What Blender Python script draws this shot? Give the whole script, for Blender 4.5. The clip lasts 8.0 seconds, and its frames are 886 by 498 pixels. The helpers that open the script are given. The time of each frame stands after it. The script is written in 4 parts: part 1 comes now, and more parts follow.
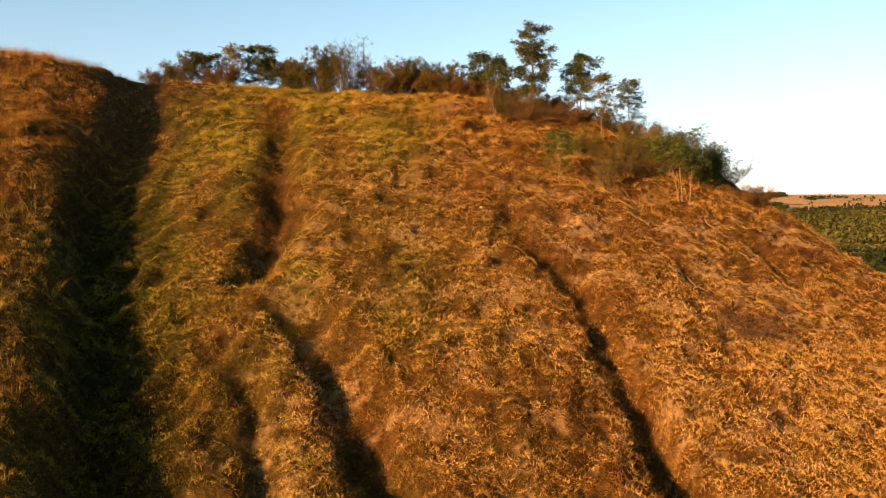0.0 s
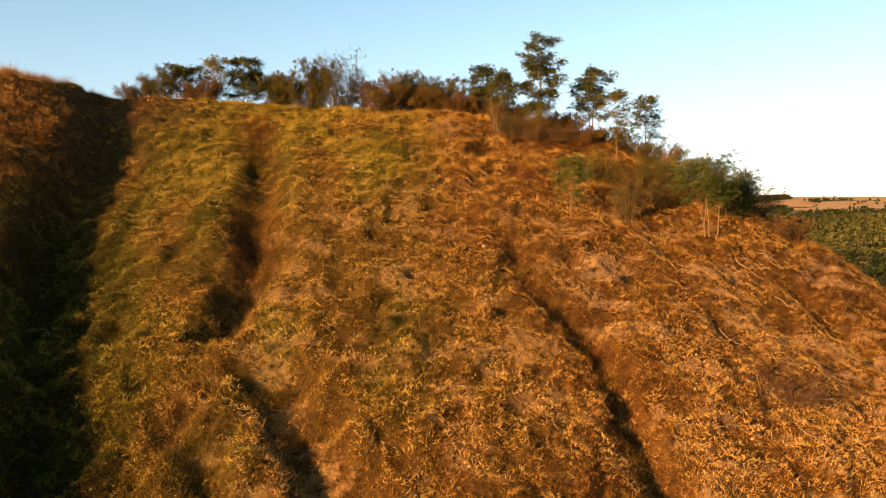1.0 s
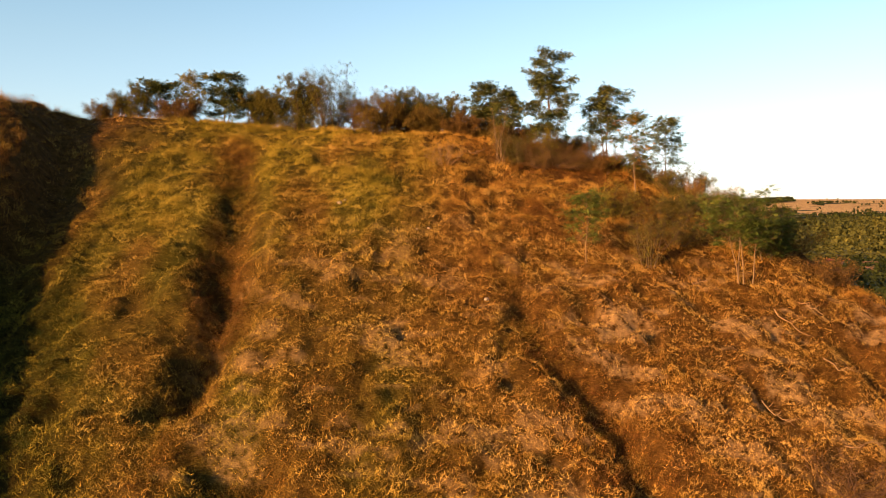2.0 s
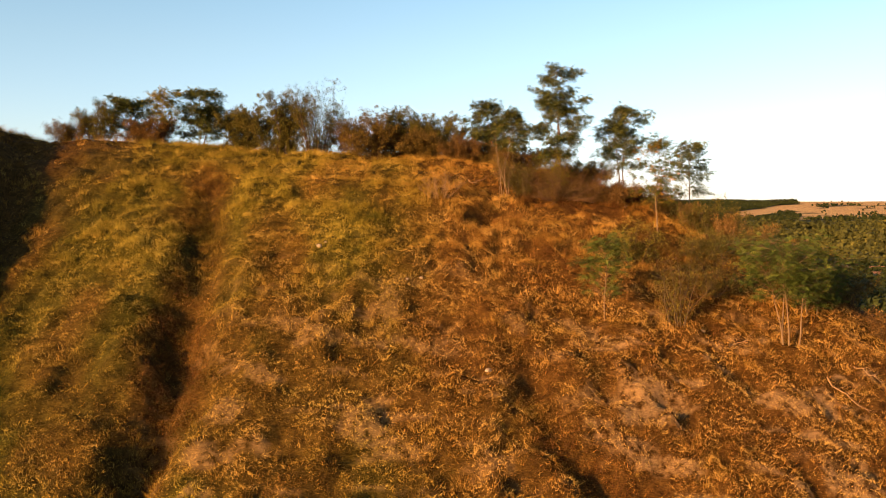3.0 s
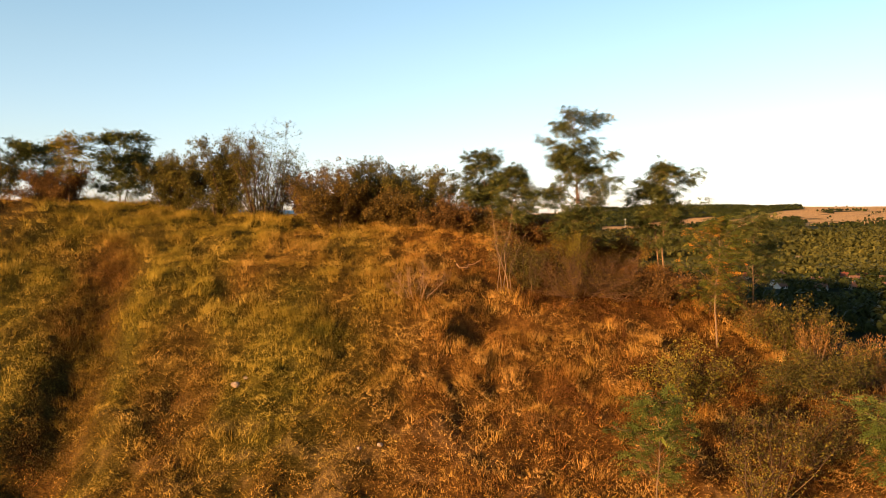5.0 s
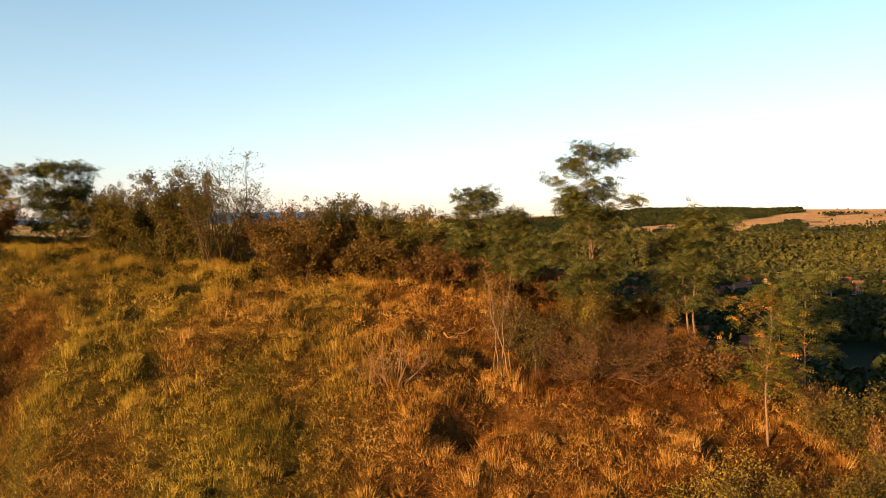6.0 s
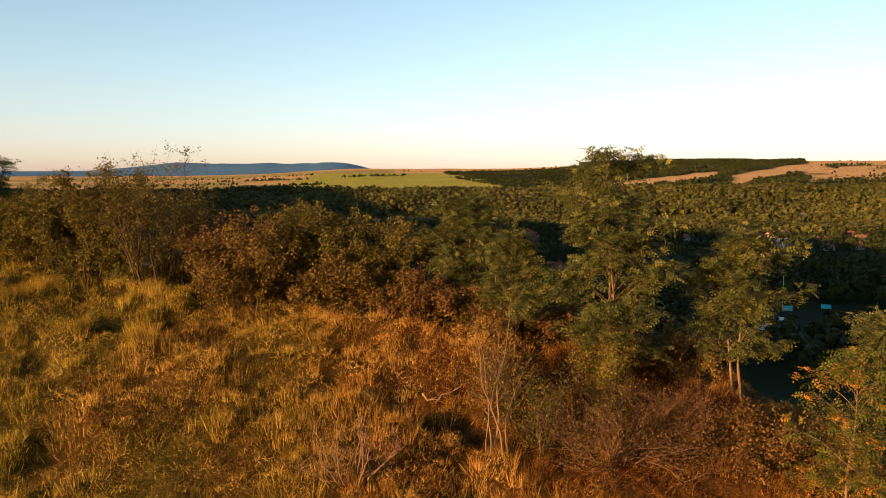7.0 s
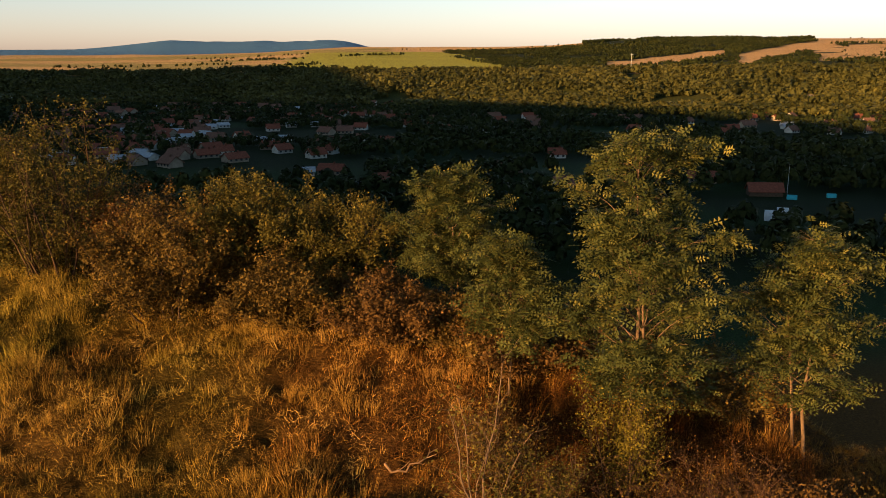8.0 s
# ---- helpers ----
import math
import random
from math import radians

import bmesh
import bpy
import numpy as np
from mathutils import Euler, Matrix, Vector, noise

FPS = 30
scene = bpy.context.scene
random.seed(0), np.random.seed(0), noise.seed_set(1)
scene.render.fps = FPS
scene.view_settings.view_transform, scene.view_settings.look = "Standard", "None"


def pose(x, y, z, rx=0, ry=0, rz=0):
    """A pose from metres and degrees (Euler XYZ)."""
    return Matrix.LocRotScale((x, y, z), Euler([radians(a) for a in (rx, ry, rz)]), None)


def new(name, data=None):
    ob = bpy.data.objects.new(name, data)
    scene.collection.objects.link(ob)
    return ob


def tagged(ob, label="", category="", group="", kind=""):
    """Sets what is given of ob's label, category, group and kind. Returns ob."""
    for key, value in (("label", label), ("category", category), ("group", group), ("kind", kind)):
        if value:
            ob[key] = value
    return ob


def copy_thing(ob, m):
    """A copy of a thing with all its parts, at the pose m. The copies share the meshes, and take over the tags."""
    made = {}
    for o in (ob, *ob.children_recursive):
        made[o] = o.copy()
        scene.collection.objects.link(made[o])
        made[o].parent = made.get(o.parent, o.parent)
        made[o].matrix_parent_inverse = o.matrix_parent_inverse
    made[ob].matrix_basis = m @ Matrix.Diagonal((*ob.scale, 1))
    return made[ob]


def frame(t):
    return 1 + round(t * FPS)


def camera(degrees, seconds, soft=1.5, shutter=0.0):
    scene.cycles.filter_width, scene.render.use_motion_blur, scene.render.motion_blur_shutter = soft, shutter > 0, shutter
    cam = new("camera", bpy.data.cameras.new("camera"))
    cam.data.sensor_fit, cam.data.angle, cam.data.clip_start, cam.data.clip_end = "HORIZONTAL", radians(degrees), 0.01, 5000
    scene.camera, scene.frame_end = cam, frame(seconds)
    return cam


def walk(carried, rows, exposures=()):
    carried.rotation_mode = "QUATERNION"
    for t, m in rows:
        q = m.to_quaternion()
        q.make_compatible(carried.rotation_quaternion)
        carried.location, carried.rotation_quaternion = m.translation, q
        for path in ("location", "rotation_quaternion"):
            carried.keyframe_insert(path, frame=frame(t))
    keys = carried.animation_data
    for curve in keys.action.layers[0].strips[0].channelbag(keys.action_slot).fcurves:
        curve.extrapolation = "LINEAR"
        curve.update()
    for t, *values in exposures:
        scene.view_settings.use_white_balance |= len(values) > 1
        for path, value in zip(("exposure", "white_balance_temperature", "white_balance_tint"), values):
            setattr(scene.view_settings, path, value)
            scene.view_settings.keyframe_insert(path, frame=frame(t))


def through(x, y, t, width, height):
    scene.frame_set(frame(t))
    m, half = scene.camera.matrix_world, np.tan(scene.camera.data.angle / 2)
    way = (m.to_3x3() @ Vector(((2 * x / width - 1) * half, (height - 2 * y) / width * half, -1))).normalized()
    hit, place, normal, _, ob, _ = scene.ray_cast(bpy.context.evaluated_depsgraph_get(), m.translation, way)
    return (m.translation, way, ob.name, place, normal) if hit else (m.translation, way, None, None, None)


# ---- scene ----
cam = camera(56.3, 8.0, soft=0.9)
METRES, EYE, TILT, LEAN, TURN = 44.0, 0.0, -2.3, 0.0, 0.0
ROWS = [
    (0.0, 0.0, 0.0, 0.0, 0.0, 0.0, 0.0),
    (0.5, 0.0028, 0.0534, 0.0209, 0.11, 0.06, 0.0),
    (1.0, 0.0053, 0.1073, 0.0422, 0.2, 0.12, -0.01),
    (1.5, 0.0074, 0.1618, 0.0646, 0.26, 0.17, -0.04),
    (3.0, 0.016, 0.3292, 0.1309, 0.54, 0.35, -0.03),
    (3.5, 0.0195, 0.3862, 0.1517, 0.61, 0.41, -0.04),
    (4.0, 0.0237, 0.4439, 0.1732, 0.66, 0.47, -0.02),
    (4.5, 0.0282, 0.5018, 0.1954, 0.71, 0.52, -0.04),
    (6.0, 0.0417, 0.681, 0.2605, 0.74, 0.75, -0.02),
    (6.5, 0.0465, 0.7431, 0.2839, 0.75, 0.68, -0.03),
    (7.0, 0.0513, 0.8059, 0.3073, 0.74, -2.64, -0.02),
    (7.5, 0.0565, 0.8689, 0.331, 0.74, -6.72, 0.04),
    (8.0, 0.0617, 0.9326, 0.3551, 0.71, -10.86, 0.04),
]
EXPOSURES = [(0.0, 1.85), (5.8, 1.85), (6.6, 1.77), (8.0, 1.52)]
walk(cam, [(t, pose(0, 0, EYE, TILT, LEAN, TURN) @ pose(METRES * x, METRES * y, METRES * z, 90 + pitch, roll, yaw)) for t, x, y, z, yaw, pitch, roll in ROWS], EXPOSURES)

# ---- light: a low evening sun behind the camera's left shoulder, clear sky ----
SUN_UP, SUN_AZ = 9.2, 225.5
world = bpy.data.worlds.new("evening_sky")
scene.world = world
world.use_nodes = True
wn, wl = world.node_tree.nodes, world.node_tree.links
wn.clear()
sky = wn.new("ShaderNodeTexSky")
sky.sky_type, sky.sun_disc = "NISHITA", False
sky.sun_elevation, sky.sun_rotation = radians(SUN_UP), radians(SUN_AZ)
sky.altitude, sky.air_density, sky.dust_density, sky.ozone_density = 200, 1.0, 0.7, 3.3
back = wn.new("ShaderNodeBackground")
back.inputs["Strength"].default_value = 0.092
wout = wn.new("ShaderNodeOutputWorld")
soften = wn.new("ShaderNodeHueSaturation")
soften.inputs["Saturation"].default_value = 0.93
tint = wn.new("ShaderNodeMix")
tint.data_type, tint.blend_type = "RGBA", "MULTIPLY"
tint.inputs[0].default_value = 1.0
# evening haze: rosy low down, clear and slightly green-blue higher up
view_way = wn.new("ShaderNodeTexCoord")
split = wn.new("ShaderNodeSeparateXYZ")
haze = wn.new("ShaderNodeValToRGB")
haze.color_ramp.elements.new(0.5)
haze.color_ramp.elements.new(0.6)
for stop, (at, hue) in zip(haze.color_ramp.elements, [(0.0, (1.0, 0.775, 0.87)), (0.10, (1.0, 0.79, 0.70)), (0.20, (0.965, 0.80, 0.655)), (0.34, (0.82, 0.79, 0.65))]):
    stop.position, stop.color = at, (*hue, 1)
stronger = wn.new("ShaderNodeVectorMath")
stronger.operation = "SCALE"
stronger.inputs["Scale"].default_value = 1.29
wl.new(view_way.outputs["Generated"], split.inputs[0])
wl.new(split.outputs["Z"], haze.inputs["Fac"])
wl.new(haze.outputs["Color"], stronger.inputs[0])
wl.new(stronger.outputs["Vector"], tint.inputs[7])
wl.new(sky.outputs[0], soften.inputs["Color"])
wl.new(soften.outputs[0], tint.inputs[6])
wl.new(tint.outputs[2], back.inputs["Color"])
wl.new(back.outputs[0], wout.inputs["Surface"])

to_sun = Vector((math.sin(radians(SUN_AZ)) * math.cos(radians(SUN_UP)), math.cos(radians(SUN_AZ)) * math.cos(radians(SUN_UP)), math.sin(radians(SUN_UP))))
sun_data = bpy.data.lights.new("sun", "SUN")
sun_data.energy, sun_data.angle, sun_data.color = 5.0, radians(0.55), (1.0, 0.57, 0.215)
sun = new("sun", sun_data)
sun.rotation_euler = to_sun.to_track_quat("Z", "Y").to_euler()

rng = np.random.default_rng(7)


# ---- smooth noise on arrays ----
def hashed(ix, iy, seed):
    h = (ix.astype(np.int64) * 374761393 + iy.astype(np.int64) * 668265263 + seed * 1442695041) & 0x7FFFFFFF
    h = ((h ^ (h >> 13)) * 1274126177) & 0x7FFFFFFF
    return ((h ^ (h >> 16)) & 0xFFFF) / 65535.0


def vnoise(x, y, seed=0):
    """Value noise, 0 to 1, one cell per unit."""
    ix, iy = np.floor(x), np.floor(y)
    fx, fy = x - ix, y - iy
    fx, fy = fx * fx * (3 - 2 * fx), fy * fy * (3 - 2 * fy)
    a, b = hashed(ix, iy, seed), hashed(ix + 1, iy, seed)
    c, d = hashed(ix, iy + 1, seed), hashed(ix + 1, iy + 1, seed)
    return (a * (1 - fx) + b * fx) * (1 - fy) + (c * (1 - fx) + d * fx) * fy


def fbm(x, y, seed=0, octaves=4):
    total, size, amp = 0.0, 1.0, 0.5
    for k in range(octaves):
        total = total + amp * vnoise(x * size + 17.3 * k, y * size - 9.1 * k, seed + k)
        size, amp = size * 2.03, amp * 0.5
    return total / (1 - 0.5 ** octaves)


def smooth(a, b, v):
    k = np.clip((v - a) / (b - a), 0, 1)
    return k * k * (3 - 2 * k)


def softplus(v, w):
    return w * np.logaddexp(0, v / w)


# ---- the lie of the land ----
VALLEY = -33.0
# each furrow: corners (x, y), depth at its top and foot, half width
FURROWS = [
    ([(3.0, 41.5), (4.0, 38.6), (5.7, 36.6), (6.5, 33.9), (7.1, 31.4), (7.6, 28.5), (8.4, 24.0)], 0.3, 2.1, 0.66),
    ([(-11.2, 55.0), (-9.4, 48.3), (-8.8, 43.5), (-8.0, 40.0), (-8.2, 37.0)], 0.75, 1.75, 0.95),
    ([(-6.3, 34.4), (-4.6, 32.0), (-3.0, 28.9), (-1.4, 25.4)], 0.7, 2.0, 0.9),
    ([(-8.0, 31.0), (-6.6, 28.6), (-5.6, 25.5)], 0.5, 0.9, 0.6),
    ([(15.6, 42.6), (16.6, 40.6), (17.6, 38.0)], 0.5, 0.4, 0.5),
    ([(0.9, 53.9), (1.8, 54.1), (2.7, 53.7)], 0.9, 1.0, 0.45),
    ([(1.7, 50.4), (2.6, 50.9), (3.3, 51.0)], 0.75, 0.8, 0.4),
    ([(4.2, 54.6), (5.2, 54.3), (6.4, 54.8)], 0.9, 0.9, 0.5),
]


def along(x, y, corners):
    """Distance to a broken line, and how far along it (0 to 1) the nearest point is."""
    best, where = np.full(x.shape, 1e9), np.zeros(x.shape)
    n = len(corners) - 1
    for k in range(n):
        (ax, ay), (bx, by) = corners[k], corners[k + 1]
        dx, dy = bx - ax, by - ay
        s = np.clip(((x - ax) * dx + (y - ay) * dy) / (dx * dx + dy * dy), 0, 1)
        d = np.hypot(x - ax - s * dx, y - ay - s * dy)
        near = d < best
        best, where = np.where(near, d, best), np.where(near, (k + s) / n, where)
    return best, where


def gully_line(y):
    """The bed of the gully between the slope and the spur on its west."""
    return -18.0 + 0.44 * softplus(42 - y, 1.5) - 0.45 * softplus(y - 49, 1.5)


def hill(x, y):
    """The steep grassy slope and its top, without furrows."""
    u, v = np.clip(x, -14, 60) / 10, np.clip((y - 45) / 10, -4.0, 2.1)
    z = 2.803 - 0.584 * u + 5.622 * v - 0.628 * u * u + 0.042 * u * v - 0.699 * v * v + 0.022 * np.minimum(u, 3) ** 3 - 0.111 * u * u * v - 0.235 * v ** 3 - 0.15
    z = z + 1.8 * smooth(-8, -17, x) * smooth(48, 62, y)
    gully = gully_line(y)
    spur = softplus(gully - x, 0.5)
    spur = 2.2 * (1 - np.exp(-1.3 * spur / 2.2)) + 6.0 * (1 - np.exp(-0.3 * spur / 6.0))
    z = z + spur - 0.9 * np.exp(-(((x - gully) / 1.3) ** 2)) * smooth(60, 50, y)
    brow = 9.9 + 0.09 * softplus(-20.5 - x, 1.5) + 0.35 * softplus(x + 14, 2.0)
    return -0.5 * np.logaddexp(-z / 0.5, -np.minimum(brow, 16) / 0.5)


def edge(x):
    """The line behind the hedge from which the land falls to the valley."""
    return 60.3 - 0.25 * np.clip(x, -1e4, 8) - 1.2 * softplus(x - 9.2, 1.5) + 2.0 * smooth(-4, -14, x)


def land(x, y):
    x, y = np.asarray(x, float), np.asarray(y, float)
    ye = edge(np.clip(x, -60, 60))
    top = hill(x, y)
    fall = hill(x, ye) + 1.2 - 0.62 * (y - ye)
    w = 0.7
    near = -w * np.logaddexp(-top / w, -fall / w)
    # out of view to the left a long ridge climbs westwards and shades the valley
    crest = 8 + 88 * (1 - np.exp(-np.clip(-50 - x, 0, None) / 110)) + 0.10 * np.clip(-300 - x, 0, 900) + 0.13 * np.clip(-780 - x, 0, 500)
    ridge = VALLEY + (crest - VALLEY) * smooth(-45, -75, x) * np.exp(-(((y - 98) / np.where(y < 98, 45, 65)) ** 2))
    near = np.logaddexp(near / 1.5, ridge / 1.5) * 1.5
    valley = VALLEY + 2.5 * (fbm(x / 90, y / 90, 5) - 0.5) * smooth(120, 300, np.hypot(x, y))
    foot = 790 - 0.30 * np.clip(x, -200, 900) + 60 * (fbm(x / 260, y / 700, 9) - 0.5)
    rim = -5 + 4 * smooth(100, 500, x) - 4 * smooth(-100, -500, x)
    rise = smooth(0, 300, y - foot + 70 * (fbm(x / 120, y / 200, 3) - 0.5))
    back_y = np.clip(y - foot - 260, 0, None)
    plateau = (0.034 + 0.0095 * smooth(120, 500, x) - 0.015 * smooth(-150, -800, x)) * np.minimum(back_y, 1150)
    plateau = plateau + 16 * (fbm(x / 420, y / 420, 21) - 0.5) * smooth(200, 900, back_y)
    folds = 26 * (fbm(x / 85, y / 190, 23, 3) - 0.5) * smooth(0.02, 0.4, rise) * smooth(1.0, 0.75, rise)
    far = valley + (rim - VALLEY) * rise + plateau + folds
    peaks = (30 + 40 * smooth(-1950, -1450, x) * smooth(-330, -620, x)) * (0.85 + 0.55 * (fbm(x / 330, x * 0, 31) - 0.3)) + 7 * fbm(x / 110, y / 400, 33)
    far = far + peaks * np.exp(-(((y - 4250) / 260) ** 2)) * smooth(-150, -560, x)
    w = 2.5
    z = w * np.logaddexp(near / w, far / w)
    close = smooth(90, 60, np.hypot(x, y - 45))
    for corners, d0, d1, half in FURROWS:
        d, s = along(x, y, corners)
        d = np.abs(d + 0.9 * (fbm(x * 0.9, y * 0.9, 13) - 0.5))
        z = z - close * (d0 + (d1 - d0) * s) * np.exp(-((d / half) ** 2)) * smooth(0, 0.12, s + 0.06)
    bumps = 0.6 * (fbm(x / 3.1, y / 3.1, 40, 3) - 0.5) + (0.24 - 0.08 * smooth(46, 51, y)) * smooth(0.5, 0.74, fbm(x / 0.95, y / 0.95, 44, 2)) + 0.22 * (vnoise(x / 0.5, y / 0.5, 46) - 0.5) - 0.22 * smooth(0.64, 0.82, vnoise(x / 0.62, y / 0.62, 48))
    return z + close * bumps


def bareness(x, y):
    """Where pale soil shows through: contour streaks on the right shoulder and scuffed patches."""
    warp = 1.6 * fbm(x / 3, y / 3, 61)
    streak = vnoise(x / 1.15 + 0.5 * warp, (y + 0.14 * x) * 3.0 + warp, 63) + 0.25 * (vnoise(x * 3.1, y * 6.0, 65) - 0.5)
    zone = smooth(3.5, 7.5, x) * smooth(47, 43, y) + 0.62 * smooth(-10, -6, x) * smooth(50, 40, y)
    mound = smooth(2.2, 0.8, np.hypot(x + 5.0, (y - 28.6) * 0.7))
    rut = smooth(0.5, 1.1, along(x, y, FURROWS[0][0])[0])
    return rut * np.clip(smooth(0.64, 0.75, streak) * np.clip(zone, 0, 1) + 0.7 * mound * smooth(0.45, 0.62, fbm(x * 1.4, y * 2.4, 77)), 0, 1)


def greenness(x, y):
    g = smooth(1.5, -3.5, x) * smooth(-20, -16, x) * (0.3 + 0.7 * smooth(29, 37, y)) * (0.8 + 0.2 * smooth(57, 50, y)) + 0.2 * smooth(46, 40, y) * smooth(6, 2, x) + 0.1
    furrow = smooth(1.5, 0.6, along(x, y, FURROWS[1][0])[0])
    return np.clip(0.95 * g * (1 - 0.5 * furrow) * (0.35 + 0.55 * smooth(0.34, 0.58, fbm(x / 3.5, y / 6.0, 81))), 0, 1)


def rustiness(x, y):
    """Reddish weeds: one patch beside the small furrow, the spur, and scattered drifts."""
    a = smooth(2.4, 0.8, np.hypot(x + 9.9, (y - 41.2) * 0.8))
    for k, share in ((0, 0.2), (1, 0.25), (2, 0.3)):
        a = np.maximum(a, share * smooth(1.7, 0.6, along(x, y, FURROWS[k][0])[0] + 0.8 * (fbm(x, y, 95, 2) - 0.5)))
    return np.clip(a + (0.75 - 0.35 * smooth(48, 52, y)) * smooth(0.5, 0.72, fbm(x / 2.6 + 7, y / 3.6, 91)) + 0.35 * smooth(-17, -21, x), 0, 1)


def straw_tone(x, y):
    """How pale the dry growth is, 0 to 1: drifts a hand to a stride wide, less painted shade."""
    pale = smooth(6, 10, x) * smooth(44, 36, y)
    t = 0.60 + 1.15 * (fbm(x / 0.32, y / 0.26, 131, 2) - 0.5) + 0.35 * (fbm(x / 2.4, y / 2.4, 135, 2) - 0.5) + 0.2 * pale
    # furrows are toned darker: withered growth, plus the furrow's shade put into colour
    furrow_dark = np.maximum.reduce([share * smooth(reach, 0.5, along(x, y, FURROWS[k][0])[0] + 0.9 * (fbm(x * 1.3, y * 1.3, 97, 2) - 0.5)) for k, share, reach in ((0, 0.12, 1.2), (1, 0.25, 1.6), (2, 0.25, 1.4), (3, 0.2, 1.1))])
    t = t - furrow_dark - 0.14 * smooth(37, 28, y) * smooth(9, 5, x)
    return t - 0.30 * rustiness(x, y) * (1 - pale) - 0.36 * gully_shade(x, y) - 0.55 * thatch_shade(x, y) - 0.08 * smooth(47, 52, y)


def live_share(x, y):
    return greenness(x, y) + 0.5 * gully_shade(x, y) + 0.06 * smooth(46, 52, y) + 0.4 * (fbm(x / 0.8, y / 0.8, 133, 2) - 0.5)


def thatch_shade(x, y):
    """Dead dark growth round the brushwood on the brow, with the shade there put into its tone."""
    return smooth(1.2, 0.7, np.hypot((x - 6.2) / 3.6, (y - 54.6) / 3.0))


def gully_shade(x, y):
    """Painted gully shade: tone darker and greener along the left gully's foot."""
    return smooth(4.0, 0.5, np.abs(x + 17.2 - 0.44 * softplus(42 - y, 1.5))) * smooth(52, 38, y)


# ---- materials ----
def material(name, rough=0.9):
    m = bpy.data.materials.new(name)
    m.use_nodes = True
    n, l = m.node_tree.nodes, m.node_tree.links
    p = n["Principled BSDF"]
    p.inputs["Roughness"].default_value = rough
    p.inputs["Specular IOR Level"].default_value = 0.04
    return m, n, l, p


def ramp(n, l, fac, stops):
    r = n.new("ShaderNodeValToRGB")
    while len(r.color_ramp.elements) < len(stops):
        r.color_ramp.elements.new(0.5)
    for e, (at, col) in zip(r.color_ramp.elements, stops):
        e.position, e.color = at, (*col, 1)
    l.new(fac, r.inputs["Fac"])
    return r.outputs["Color"]


def noise_node(n, l, scale, detail=4, rough=0.6, vec=None):
    t = n.new("ShaderNodeTexNoise")
    t.inputs["Scale"].default_value, t.inputs["Detail"].default_value, t.inputs["Roughness"].default_value = scale, detail, rough
    if vec is None:
        vec = n.new("ShaderNodeNewGeometry").outputs["Position"]
    l.new(vec, t.inputs["Vector"])
    return t.outputs["Fac"]


def attribute(n, name):
    a = n.new("ShaderNodeAttribute")
    a.attribute_name = name
    return a


def mix(n, l, fac, a, b, how="MIX"):
    m = n.new("ShaderNodeMix")
    m.data_type, m.blend_type = "RGBA", how
    for value, sock in ((fac, m.inputs[0]), (a, m.inputs[6]), (b, m.inputs[7])):
        if isinstance(value, (int, float)):
            sock.default_value = value
        elif isinstance(value, tuple):
            sock.default_value = (*value, 1)
        else:
            l.new(value, sock)
    return m.outputs[2]


def bump(n, l, p, height, strength, distance):
    b = n.new("ShaderNodeBump")
    b.inputs["Strength"].default_value, b.inputs["Distance"].default_value = strength, distance
    l.new(height, b.inputs["Height"])
    l.new(b.outputs["Normal"], p.inputs["Normal"])


def ground_material():
    m, n, l, p = material("hill_ground", 0.95)
    cover, bare = attribute(n, "cover").outputs["Color"], attribute(n, "bare").outputs["Fac"]
    grain = noise_node(n, l, 3.0, 8, 0.7)
    fine = noise_node(n, l, 22.0, 5, 0.7)
    soil = ramp(n, l, fine, [(0.3, (0.16, 0.09, 0.04)), (0.7, (0.38, 0.22, 0.10))])
    speck = ramp(n, l, grain, [(0.34, (0.42, 0.38, 0.36)), (0.66, (1.45, 1.45, 1.4))])
    base = mix(n, l, 1.0, cover, speck, "MULTIPLY")
    stretch = n.new("ShaderNodeMapping")
    stretch.inputs["Scale"].default_value = (9, 26, 26)
    l.new(n.new("ShaderNodeNewGeometry").outputs["Position"], stretch.inputs["Vector"])
    straw = noise_node(n, l, 1.0, 6, 0.75, stretch.outputs["Vector"])
    base = mix(n, l, 1.0, base, ramp(n, l, straw, [(0.35, (0.45, 0.42, 0.4)), (0.52, (1.0, 1.0, 1.0)), (0.68, (2.0, 2.0, 1.8))]), "MULTIPLY")
    patchy = ramp(n, l, grain, [(0.40, (0.0, 0.0, 0.0)), (0.56, (1.0, 1.0, 1.0))])
    l.new(mix(n, l, mix(n, l, 1.0, patchy, bare, "MULTIPLY"), base, soil), p.inputs["Base Color"])
    bump(n, l, p, straw, 0.8, 0.06)
    return m


def grass_material():
    """Blades: tone 0 to 1 runs from rust through straw, green mixes in the living grass."""
    m, n, l, p = material("dry_grass", 0.8)
    tone, green = attribute(n, "tone").outputs["Fac"], attribute(n, "green").outputs["Fac"]
    dry = ramp(n, l, tone, [(0.0, (0.07, 0.024, 0.007)), (0.35, (0.165, 0.068, 0.013)), (0.7, (0.28, 0.14, 0.027)), (1.0, (0.39, 0.22, 0.062))])
    live = ramp(n, l, tone, [(0.0, (0.033, 0.035, 0.006)), (0.6, (0.18, 0.128, 0.014)), (1.0, (0.33, 0.23, 0.038))])
    col = mix(n, l, green, dry, live)
    l.new(col, p.inputs["Base Color"])
    return m


